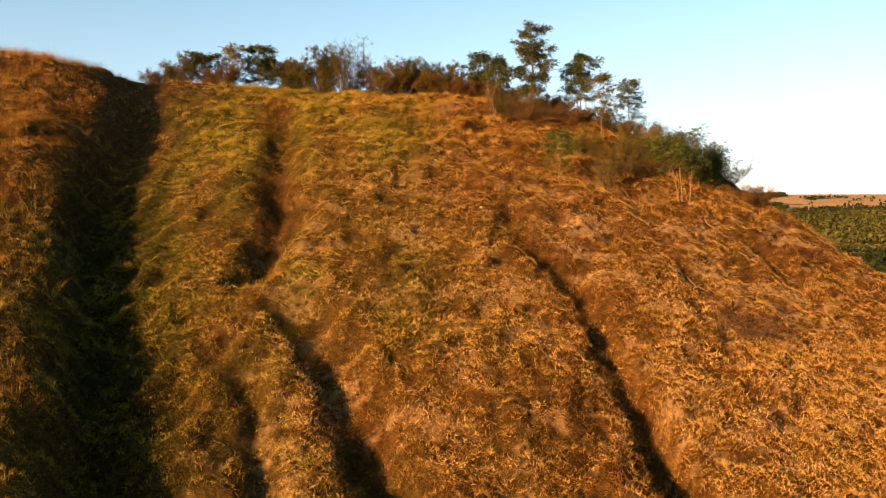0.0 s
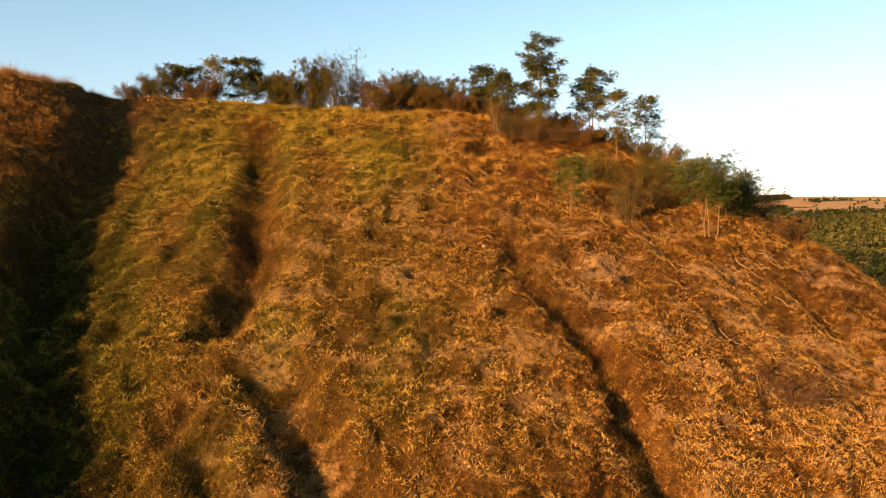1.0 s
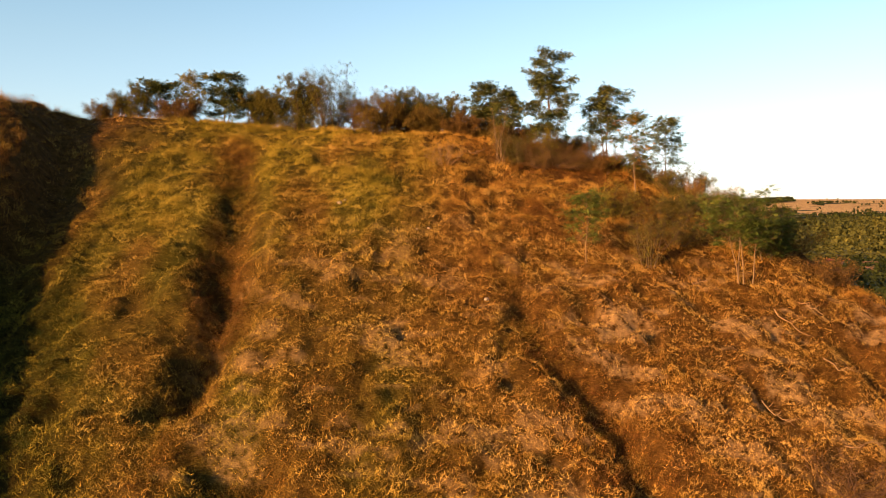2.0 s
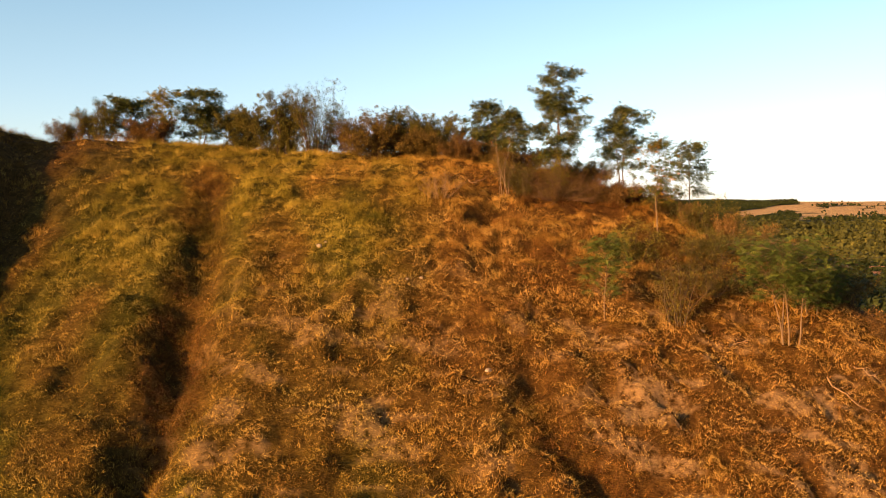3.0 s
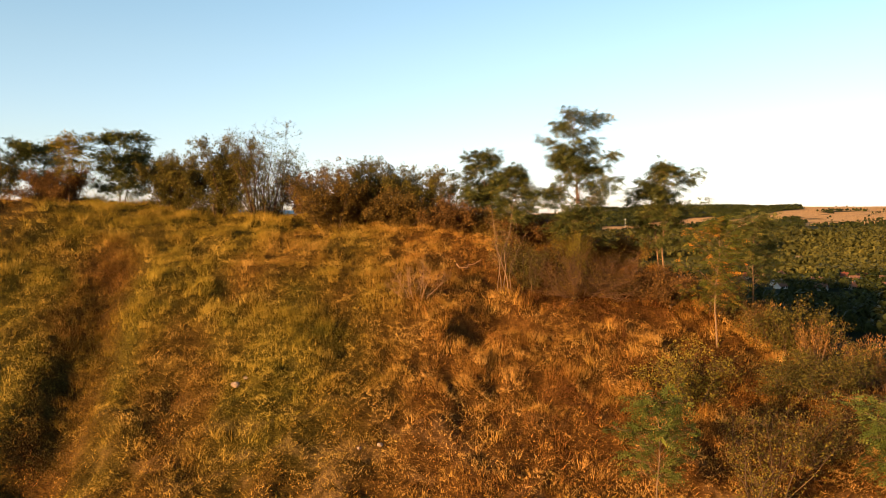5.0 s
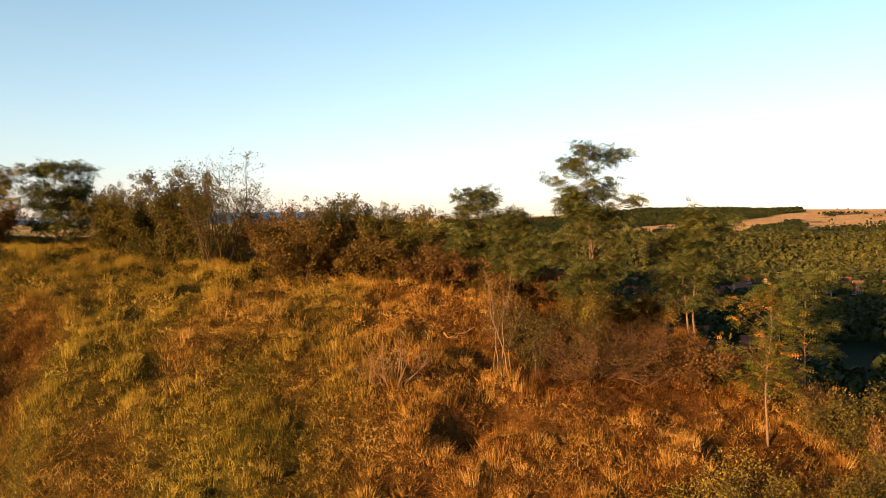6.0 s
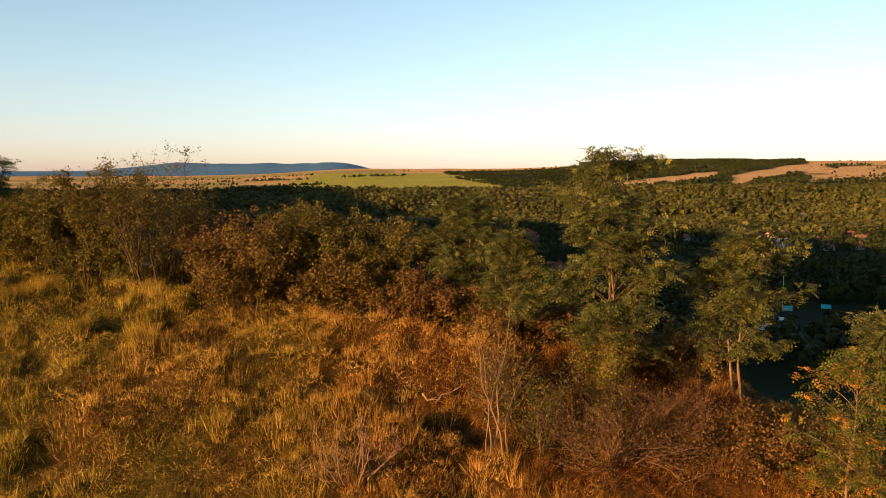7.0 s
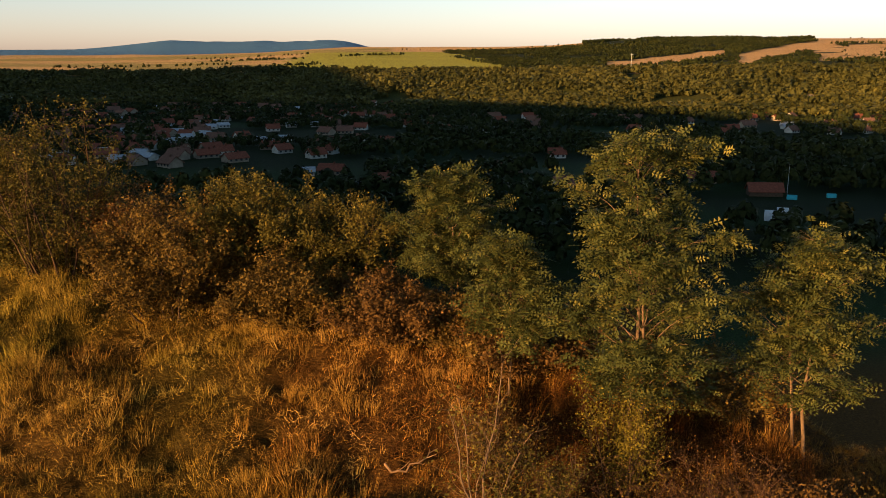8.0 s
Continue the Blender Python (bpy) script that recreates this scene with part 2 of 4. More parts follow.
def leaf_material(name, dark, mid, light, through=0.25):
    m, n, l, p = material(name, 0.6)
    tone = attribute(n, "tone").outputs["Fac"]
    col = ramp(n, l, tone, [(0.0, dark), (0.55, mid), (1.0, light)])
    l.new(col, p.inputs["Base Color"])
    tr = n.new("ShaderNodeBsdfTranslucent")
    l.new(col, tr.inputs["Color"])
    ms = n.new("ShaderNodeMixShader")
    ms.inputs[0].default_value = through
    l.new(p.outputs[0], ms.inputs[1])
    l.new(tr.outputs[0], ms.inputs[2])
    l.new(ms.outputs[0], n["Material Output"].inputs["Surface"])
    return m


def bark_material(name, a, b):
    m, n, l, p = material(name, 0.9)
    g = noise_node(n, l, 14.0, 6, 0.7)
    l.new(ramp(n, l, g, [(0.3, a), (0.7, b)]), p.inputs["Base Color"])
    bump(n, l, p, g, 0.5, 0.01)
    return m


def plain_material(name, a, b, scale=4.0, rough=0.85):
    m, n, l, p = material(name, rough)
    l.new(ramp(n, l, noise_node(n, l, scale, 5), [(0.3, a), (0.7, b)]), p.inputs["Base Color"])
    return m


GROUND = ground_material()
GRASS = grass_material()
LOCUST = leaf_material("locust_leaf", (0.018, 0.028, 0.009), (0.070, 0.074, 0.020), (0.20, 0.165, 0.038), 0.2)
LOCUST_GREEN = leaf_material("young_leaf", (0.022, 0.036, 0.008), (0.068, 0.082, 0.016), (0.16, 0.16, 0.028), 0.2)
LOCUST_YELLOW = leaf_material("turning_leaf", (0.05, 0.045, 0.008), (0.15, 0.115, 0.016), (0.30, 0.21, 0.03))
LOCUST_ORANGE = leaf_material("orange_leaf", (0.03, 0.04, 0.007), (0.085, 0.085, 0.014), (0.50, 0.17, 0.025))
SHRUB_OLIVE = leaf_material("olive_leaf", (0.028, 0.026, 0.007), (0.092, 0.074, 0.015), (0.235, 0.17, 0.034))
SHRUB_BROWN = leaf_material("brown_leaf", (0.034, 0.023, 0.008), (0.118, 0.072, 0.016), (0.29, 0.18, 0.038))
SHRUB_RED = leaf_material("red_leaf", (0.034, 0.019, 0.008), (0.12, 0.062, 0.018), (0.27, 0.145, 0.038))
# one far leaf in two tones: hillside sun and valley shade are painted in
HILL_LEAF_LIT = leaf_material("hillside_leaf_lit", (0.020, 0.023, 0.007), (0.062, 0.057, 0.015), (0.135, 0.112, 0.025), 0.0)
FAR_LEAF_DARK = leaf_material("far_leaf_dark", (0.008, 0.012, 0.004), (0.026, 0.030, 0.008), (0.09, 0.08, 0.017), 0.0)
BARK = bark_material("grey_brown_bark", (0.075, 0.045, 0.025), (0.19, 0.12, 0.068))
TWIG = bark_material("dry_twig", (0.11, 0.06, 0.03), (0.27, 0.16, 0.085))
PALE_WOOD = bark_material("weathered_wood", (0.08, 0.05, 0.029), (0.19, 0.12, 0.07))
BRUSH = bark_material("dead_brush", (0.04, 0.022, 0.013), (0.13, 0.068, 0.037))
DARK_BARK = bark_material("dark_bark", (0.035, 0.022, 0.013), (0.09, 0.056, 0.032))


# ---- mesh helpers ----
def quick_mesh(name, verts, faces, mat, attrs=(), shade=False):
    """A mesh from arrays of corners and of triangles or quads."""
    me = bpy.data.meshes.new(name)
    verts, faces = np.asarray(verts, np.float32), np.asarray(faces, np.int32)
    me.vertices.add(len(verts))
    me.vertices.foreach_set("co", verts.ravel())
    me.loops.add(faces.size)
    me.loops.foreach_set("vertex_index", faces.ravel())
    me.polygons.add(len(faces))
    me.polygons.foreach_set("loop_start", np.arange(0, faces.size, faces.shape[1], dtype=np.int32))
    if shade:
        me.polygons.foreach_set("use_smooth", np.ones(len(faces), bool))
    for key, kind, values in attrs:
        a = me.attributes.new(key, kind, "POINT")
        a.data.foreach_set("color" if kind == "FLOAT_COLOR" else "value", np.asarray(values, np.float32).ravel())
    me.update(calc_edges=True)
    me.materials.append(mat)
    return me


def part(name, me, parent, label=""):
    ob = new(name, me)
    ob.parent = parent
    return tagged(ob, label)


def tubes(lines, sides=5):
    """Tapered tubes along polylines: each (points, radius at start, radius at end)."""
    allv, allf, base = [], [], 0
    turn = np.linspace(0, 2 * np.pi, sides, endpoint=False)
    for pts, r0, r1 in lines:
        pts = np.asarray(pts, float)
        n = len(pts)
        d = np.gradient(pts, axis=0)
        d /= np.linalg.norm(d, axis=1, keepdims=True) + 1e-9
        ref = np.where(np.abs(d[:, 2:3]) > 0.9, [[1.0, 0, 0]], [[0, 0, 1.0]])
        a = np.cross(d, ref)
        a /= np.linalg.norm(a, axis=1, keepdims=True) + 1e-9
        b = np.cross(d, a)
        r = np.linspace(r0, r1, n)[:, None, None]
        ring = pts[:, None] + r * (np.cos(turn)[None, :, None] * a[:, None] + np.sin(turn)[None, :, None] * b[:, None])
        allv.append(ring.reshape(-1, 3))
        i, j = np.meshgrid(np.arange(n - 1), np.arange(sides), indexing="ij")
        k = (j + 1) % sides
        allf.append((base + np.stack([i * sides + j, i * sides + k, (i + 1) * sides + k, (i + 1) * sides + j], -1)).reshape(-1, 4))
        base += n * sides
    return np.concatenate(allv), np.concatenate(allf)


def wander(g, start, way, length, steps, bend, rise=0.0):
    """A crooked line from start along way."""
    p, d = np.array(start, float), np.array(way, float)
    d /= np.linalg.norm(d)
    out = [p.copy()]
    for _ in range(steps):
        d = d + g.normal(0, bend, 3) + (0, 0, rise)
        d /= np.linalg.norm(d)
        p = p + d * length / steps
        out.append(p.copy())
    return np.array(out)


def frames(g, ways, flat=0.6):
    """Right, ahead and up axes for leaves that point along ways, faces tending upwards."""
    d = ways / (np.linalg.norm(ways, axis=1, keepdims=True) + 1e-9)
    up = g.normal(0, flat, d.shape) + (0, 0, 1.0)
    r = np.cross(d, up)
    r /= np.linalg.norm(r, axis=1, keepdims=True) + 1e-9
    return r, d, np.cross(r, d)


def leaves(g, at, ways, size, template, tris, tone):
    """Copies of a small leaf template (right, ahead, up) at many points, in one pair of arrays."""
    r, d, u = frames(g, ways)
    s = size * g.uniform(0.7, 1.3, (len(at), 1, 1))
    v = at[:, None] + s * (template[None, :, 0:1] * r[:, None] + template[None, :, 1:2] * d[:, None] + template[None, :, 2:3] * u[:, None])
    k = len(template)
    f = (np.arange(len(at))[:, None, None] * k + tris[None]).reshape(-1, 3)
    t = np.clip(np.repeat(tone, k) + g.normal(0, 0.06, len(at) * k), 0, 1)
    return v.reshape(-1, 3), f, t


def pinnate(pairs):
    """A feathered leaf one long: narrow leaflets left and right of a stalk that droops."""
    v, f = [], []
    spots = [(side, (k + 0.9) / (pairs + 0.9)) for k in range(pairs) for side in (-1, 1)] + [(0, 1.0)]
    for side, s in spots:
        b, z = len(v), -0.25 * s * s
        if side:
            v += [(side * 0.02, s - 0.10, z), (side * 0.06, s + 0.11, z), (side * 0.30, s + 0.04, z - 0.05)]
        else:
            v += [(-0.07, s, z), (0.07, s, z), (0, s + 0.2, z - 0.06)]
        f += [(b, b + 1, b + 2)]
    return np.array(v), np.array(f)


PINNATE = pinnate(3)
SLIVER = (np.array([(-0.32, 0.25, 0.03), (0.32, 0.35, 0.03), (0, 1, -0.05)]), np.array([(0, 1, 2)]))


def ground_at(x, y):
    return float(land(np.array([x]), np.array([y]))[0])


# ---- trees and shrubs ----
def locust(name, x, y, top, spread, label, stems=1, count=900, leaf=None, seed=0, clear=0.3, lean=(0, 0), leaf_size=0.235, outline=(0.8, 1.0, 0.68, 0.26), group=""):
    """A young black locust: thin trunks, ascending limbs, layered clumps of feathered leaves. top: the height of its tip over the world's zero."""
    g = np.random.default_rng(100 + seed)
    tree = new(name)
    foot = ground_at(x, y) - 0.05
    height = top - foot - 0.1 - 0.28 * spread
    tree.location = (x, y, foot)
    limbs, twigs, anchors, ways = [], [], [], []
    for s in range(stems):
        a = g.uniform(0, 6.28)
        out = 0.16 * (stems > 1)
        h = height * (1 if s == 0 else g.uniform(0.62, 0.86))
        stem = wander(g, (0.2 * s * math.cos(a), 0.2 * s * math.sin(a), 0), (out * math.cos(a) * (s > 0) + lean[0], out * math.sin(a) * (s > 0) + lean[1], 1), h * 0.98, 10, 0.07, 0.05)
        if s == 0:
            drift = stem[-1] - stem[0] - np.array((lean[0], lean[1], 1)) * h
            stem = stem - np.linspace(0, 1, 11)[:, None] * drift
        r = 0.008 * height + 0.006
        part("trunk", quick_mesh("trunk", *tubes([(stem, r, 0.006)], 7), BARK, shade=True), tree)
        n = int(12 + 5.5 * h / max(1, stems ** 0.5))
        for k in range(n):
            f = clear + (0.99 - clear) * (k + g.uniform(0, 0.9)) / n
            i = min(int(f * 10), 9)
            p = stem[i] + (stem[i + 1] - stem[i]) * (f * 10 - i)
            b = k * 2.4 + g.uniform(-0.6, 0.6)
            q = (f - clear) / (1 - clear)
            reach = spread * np.interp(q, (0, 0.3, 0.7, 1), outline) * g.uniform(0.4, 1.12) * (1 if s == 0 else 0.8)
            climb = 0.75 + 0.45 * q
            # the limb leaves the stem steeply and levels off towards its end, but never above the tip
            up = min(climb * reach * 0.9, max(0.05, height + 0.05 - p[2]))
            limb = wander(g, p, (math.cos(b), math.sin(b), up / reach), math.hypot(reach, up), 6, 0.10, -0.02)
            limb[1:, 2] += 0.10 * reach * np.sin(np.linspace(0, math.pi, 7))[1:]
            limbs.append((limb, 0.004 + 0.005 * reach, 0.003))
            for j in range(2, 7):
                for side in (-1, 1):
                    c = b + side * g.uniform(0.5, 1.2) * (1 if j < 6 else 0.4)
                    way = np.array((math.cos(c), math.sin(c), g.uniform(-0.25, 0.6)))
                    twig = wander(g, limb[j], way, (0.16 * spread + 0.12) * g.uniform(0.6, 1.3) * (1.15 - 0.09 * j), 3, 0.15)
                    twigs.append((twig, 0.004, 0.002))
                    keep = 1 if j < 3 else 3
                    anchors += list(twig[-keep:])
                    ways += list((twig[1:] - twig[:-1])[-keep:])
    for limb in limbs:
        part("limb", quick_mesh("limb", *tubes([limb], 5), BARK, shade=True), tree)
    tagged(part("twig_mass", quick_mesh("twig_mass", *tubes(twigs, 3), BARK), tree), kind="stuff")
    anchors, ways = np.array(anchors), np.array(ways)
    count = int(count * 1.45)
    weight = np.repeat(g.uniform(0.1, 1, len(anchors) // 3 + 1) ** 2.2, 3)[:len(anchors)]
    pick = g.choice(len(anchors), count, p=weight / weight.sum())
    at = anchors[pick] + g.normal(0, 1, (count, 3)) * (0.10, 0.10, 0.07)
    c = g.uniform(0, 6.28, count)
    way = np.stack([np.cos(c), np.sin(c), g.uniform(-0.6, 0.4, count)], 1) + 0.6 * ways[pick] / (np.linalg.norm(ways[pick], axis=1, keepdims=True) + 1e-9)
    tone = np.clip(0.45 + 0.17 * g.normal(0, 1, count) + 0.35 * (fbm(at[:, 0] * 1.6 + seed, at[:, 2] * 1.6, 3) - 0.5), 0, 1)
    v, f, t = leaves(g, at, way, leaf_size, *PINNATE, tone)
    part("crown", quick_mesh("crown", v, f, leaf or LOCUST, [("tone", "FLOAT", t)]), tree, "airy feathered leaves")
    return tagged(tree, label, "tree", group)


def shrub(name, x, y, top, width, label, count=3000, leaf=None, seed=0, stems=16, leaf_size=0.08, twigs=9, fan=1.0, group="", category="shrub"):
    """A many-stemmed thicket shrub: stems fan out from the foot, twigs and small leaves on the outer part. top as for locust."""
    g = np.random.default_rng(500 + seed)
    bush = new(name)
    low_end = ground_at(x, y) - 0.08
    height = top - low_end
    bush.location = (x, y, low_end)
    count = int(count * (4.2 if group else 1.6))
    wood = BRUSH if category == "brushwood" else TWIG if count < 1500 and not group else DARK_BARK
    fine, anchors = [], []
    for s in range(stems):
        a, k = g.uniform(0, 6.28), math.sqrt(g.uniform(0, 1))
        foot = np.array((math.cos(a), math.sin(a), 0)) * 0.28 * width * k * g.uniform(0.5, 1)
        tip = fan * 0.40 * width * k
        h = height * (1.0 - 0.32 * k * k) * (0.42 + 0.53 * math.sqrt(g.uniform(0, 1)))
        stem = wander(g, foot, (math.cos(a) * tip, math.sin(a) * tip, h), math.hypot(tip, h), 8, *((0.28, -0.05) if category == "brushwood" else (0.12, 0.015)))
        part("stem", quick_mesh("stem", *tubes([(stem, 0.009 + 0.005 * height, 0.004)], 5), wood, shade=True), bush)
        for i in range(5, 9):
            c = g.uniform(0, 6.28)
            tip_twig = wander(g, stem[i], (0.45 * math.cos(c), 0.45 * math.sin(c), 1), 0.13 * height + 0.2, 3, 0.2)
            fine.append((tip_twig, 0.005, 0.0025))
            anchors += list(tip_twig[1:3])
        for i in range(1, 9):
            for _ in range(max(1, twigs // 3 - (1 if group else 0))):
                c = g.uniform(0, 6.28)
                twig = wander(g, stem[i], (math.cos(c), math.sin(c), g.uniform(0.1, 1.1)), 0.16 * width * g.uniform(0.4, 1.3) + 0.14, 2, 0.25)
                fine.append((twig, 0.005, 0.002))
                anchors += list(twig[1:])
    anchors = np.array(anchors)
    tagged(part("twig_mass", quick_mesh("twig_mass", *tubes(fine, 3), wood), bush), kind="stuff")
    if count:
        at = anchors[g.integers(0, len(anchors), count)] + g.normal(0, 0.07, (count, 3))
        way = g.normal(0, 1, (count, 3)) + (0, 0, 0.2)
        tone = np.clip(0.45 + 0.14 * g.normal(0, 1, count) + 0.4 * (fbm(at[:, 0] * 1.8 + seed, at[:, 2] * 1.8, 5) - 0.5), 0, 1)
        v, f, t = leaves(g, at, way, leaf_size, *SLIVER, tone)
        part("foliage", quick_mesh("foliage", v, f, leaf or SHRUB_OLIVE, [("tone", "FLOAT", t)]), bush)
    return tagged(bush, label, category, group)


def dead_sapling(x, y, height, seed):
    """Crooked pale stems, all but leafless, that cross one another as they rise."""
    g = np.random.default_rng(500 + seed)
    thing = new("dead_sapling")
    thing.location = (x, y, ground_at(x, y) - 0.06)
    fine = []
    for s, (dx, lean, tall) in enumerate([(0.0, 0.16, 1.0), (0.14, -0.05, 0.92), (-0.12, 0.22, 0.8), (0.25, 0.1, 0.66), (-0.2, -0.12, 0.6)]):
        stem = wander(g, (dx, 0.1 * g.normal(), 0), (lean, 0.05, 1), height * tall, 12, 0.13, 0.03)
        part("stem", quick_mesh("stem", *tubes([(stem, 0.026 * tall, 0.006)], 6), PALE_WOOD, shade=True), thing)
        for k in range(4, 13):
            c = g.uniform(0, 6.28)
            for _ in range(2):
                fine.append((wander(g, stem[k], (math.cos(c), math.sin(c), g.uniform(0.3, 1.3)), g.uniform(0.2, 0.6), 4, 0.2), 0.005, 0.0025))
                c += g.uniform(1.5, 4)
    tagged(part("twig_mass", quick_mesh("twig_mass", *tubes(fine, 3), PALE_WOOD), thing), kind="stuff")
    at = np.array([f[0][-1] for f in fine])[g.integers(0, len(fine), 700)] + g.normal(0, 0.12, (700, 3))
    v, f, t = leaves(g, at, g.normal(0, 1, (700, 3)), 0.065, *SLIVER, g.uniform(0.2, 0.9, 700))
    part("foliage", quick_mesh("foliage", v, f, SHRUB_OLIVE, [("tone", "FLOAT", t)]), thing, "a few withered leaves")
    return tagged(thing, "crooked pale stems of a dying sapling in the brush", "sapling")


def plume_grass(x, y, height, seed):
    """A tall bunch of dry reed-like stalks with feathery heads."""
    g = np.random.default_rng(700 + seed)
    bunch = new("plume_grass")
    bunch.location = (x, y, ground_at(x, y) - 0.05)
    stalks, tips, ways = [], [], []
    for _ in range(70):
        a, k = g.uniform(0, 6.28), math.sqrt(g.uniform(0, 1))
        line = wander(g, (0.3 * k * math.cos(a), 0.3 * k * math.sin(a), 0), (0.3 * k * math.cos(a), 0.3 * k * math.sin(a), 1), height * g.uniform(0.6, 1.05), 5, 0.06)
        stalks.append((line, 0.008, 0.004))
        for j in (3, 4, 5):
            tips += [line[j]] * 9
            ways += [line[j] - line[j - 1]] * 9
    tagged(part("stalks", quick_mesh("stalks", *tubes(stalks, 3), TWIG), bunch), kind="stuff")
    at = np.array(tips) + g.normal(0, 0.05, (len(tips), 3))
    way = np.array(ways) / np.linalg.norm(ways, axis=1, keepdims=True) + g.normal(0, 0.45, (len(tips), 3))
    v, f, t = leaves(g, at, way, 0.12, SLIVER[0] * (0.45, 1, 1), SLIVER[1], g.uniform(0.35, 1.0, len(tips)))
    part("plumes", quick_mesh("plumes", v, f, SHRUB_RED, [("tone", "FLOAT", t)]), bunch, "feathery dry reddish heads")
    return tagged(bunch, "tall dry reddish plume grass on the falling edge", "grass bunch", "plume grass on the shoulder")


# ---- ground: one sheet from the slope to the horizon ----
def steps(*stretches):
    out = []
    for a, b, d in stretches:
        out += list(np.arange(a, b, d))
    return np.array(out + [stretches[-1][1]])


gx = steps((-4600, -1500, 124), (-1500, -700, 32), (-700, -120, 18), (-120, -36, 3.0), (-36, 32, 0.29), (32, 120, 3.0), (120, 700, 15), (700, 1500, 28), (1500, 4600, 124))
gy = steps((-4600, -700, 130), (-700, -60, 20), (-60, 15, 3.0), (15, 24, 0.4), (24, 48, 0.16), (48, 67, 0.3), (67, 130, 3.0), (130, 680, 20), (680, 1150, 10), (1150, 2300, 20), (2300, 4900, 65))
XX, YY = np.meshgrid(gx, gy)
fx, fy = XX.ravel(), YY.ravel()
fz = land(fx, fy)


def above_foot(x, y):
    """How far behind the foot of the far valley side a point lies."""
    return y - (790 - 0.30 * np.clip(x, -200, 900))


def bearing(x, y):
    return x / np.maximum(y, 1.0)


def stubble_strip(x, y):
    """Reaped strips between the belts of wood on the far plateau, and the large reaped field beside them."""
    a, yy = bearing(x, y), y + 70 * (fbm(x / 60, y / 60, 18) - 0.5)
    first = (np.abs(yy - 1125 - (a - 0.18) * 1850) < 95) & (a > 0.175) & (a < 0.31)
    second = (np.abs(yy - 1180 - (a - 0.33) * 4700) < 145) & (a > 0.325) & (a < 0.43)
    large = (a > 0.41 + 0.03 * (fbm(x / 80, y / 80, 20) - 0.5)) & (yy > 1080) & ~((fbm(x / 90, y / 40, 22) > 0.69) & (yy < 1600))
    crest = (a > -0.07) & (a < 0.15) & (y > 1900)
    return first | second | large | crest


def wood_edge(x, y):
    """The bearing east of which the plateau is wooded."""
    return 0.068 - 1.1e-4 * (np.clip(y, 1050, 1750) - 1050) + 0.05 * (fbm(x / 45, y / 70, 24) - 0.5)


def green_field(x, y):
    a = bearing(x, y)
    return (a > -0.205 + (y - 1100) * 5e-5) & (a < wood_edge(x, y)) & (y < 1900) & (above_foot(x, y) > 262)


def plateau_wood(x, y):
    a = bearing(x, y)
    return (above_foot(x, y) > 255) & (a > wood_edge(x, y)) & ~stubble_strip(x, y) & (y < 2350)


def land_cover(x, y):
    """Base colour of the ground: litter under the grass near by; meadow, stubble, fallow and woodland floor far off,
    with painted valley shade and hill haze.
    """
    near = np.hypot(x, y - 45) < 130
    gr = greenness(x, y)[:, None]
    litter = np.array([[0.062, 0.027, 0.007]]) * (1 - gr) + np.array([[0.045, 0.036, 0.006]]) * gr
    # the gully's shade is painted into the litter colour too
    litter = litter * (1 - 0.65 * gully_shade(x, y)[:, None])
    # valley floor nearly black: the valley's shade is painted into its base colour
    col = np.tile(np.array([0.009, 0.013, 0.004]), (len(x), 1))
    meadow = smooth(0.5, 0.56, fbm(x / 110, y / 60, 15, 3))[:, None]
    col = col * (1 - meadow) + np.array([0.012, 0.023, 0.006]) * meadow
    back = above_foot(x, y)
    wood_floor = smooth(-40, 0, back)[:, None]
    col = col * (1 - wood_floor) + np.array([0.040, 0.042, 0.011]) * wood_floor
    glade = (smooth(0.60, 0.66, fbm(x / 55, y / 38, 17, 3)) * smooth(60, 120, back) * smooth(0.0, 0.1, bearing(x, y)))[:, None]
    col = col * (1 - glade) + np.array([0.115, 0.098, 0.028]) * glade
    on_top = smooth(255, 280, back + 60 * (fbm(x / 130, y / 160, 18) - 0.5))[:, None]
    fields = fbm(x / 420 + 3, y / 110, 25, 2)
    top = np.where((fields > 0.46)[:, None], np.array([[0.44, 0.26, 0.10]]), np.array([[0.27, 0.20, 0.06]]))
    drill = 0.88 + 0.24 * fbm(x / 300, y / 24, 28, 2)[:, None]
    top = np.where(green_field(x, y)[:, None], np.array([[0.29, 0.26, 0.035]]), top) * drill
    top = np.where(plateau_wood(x, y)[:, None], np.array([[0.020, 0.024, 0.008]]), top)
    col = col * (1 - on_top) + top * on_top
    col = np.where(stubble_strip(x, y)[:, None], np.array([[0.47, 0.27, 0.11]]) * drill, col)
    scar = (smooth(15, 9, np.hypot((x - 330) * 0.6, (y - 812) * 1.2) + 16 * (fbm(x / 14, y / 14, 19) - 0.5)) + smooth(16, 9, np.hypot(x - 205, y - 985)))[:, None].clip(0, 1)
    col = col * (1 - scar) + np.array([0.42, 0.3, 0.2]) * scar
    # aerial haze is painted: the far hills get a blue base colour
    hill_haze = smooth(3300, 3700, y)[:, None]
    col = col * (1 - hill_haze) + np.array([0.055, 0.125, 0.235]) * hill_haze
    return np.where(near[:, None], litter, col)


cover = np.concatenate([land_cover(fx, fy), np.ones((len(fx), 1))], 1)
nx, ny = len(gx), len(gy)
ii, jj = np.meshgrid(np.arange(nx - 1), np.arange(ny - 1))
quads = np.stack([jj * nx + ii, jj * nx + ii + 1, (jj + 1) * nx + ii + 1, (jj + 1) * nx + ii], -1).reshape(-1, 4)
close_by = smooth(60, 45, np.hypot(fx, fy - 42))
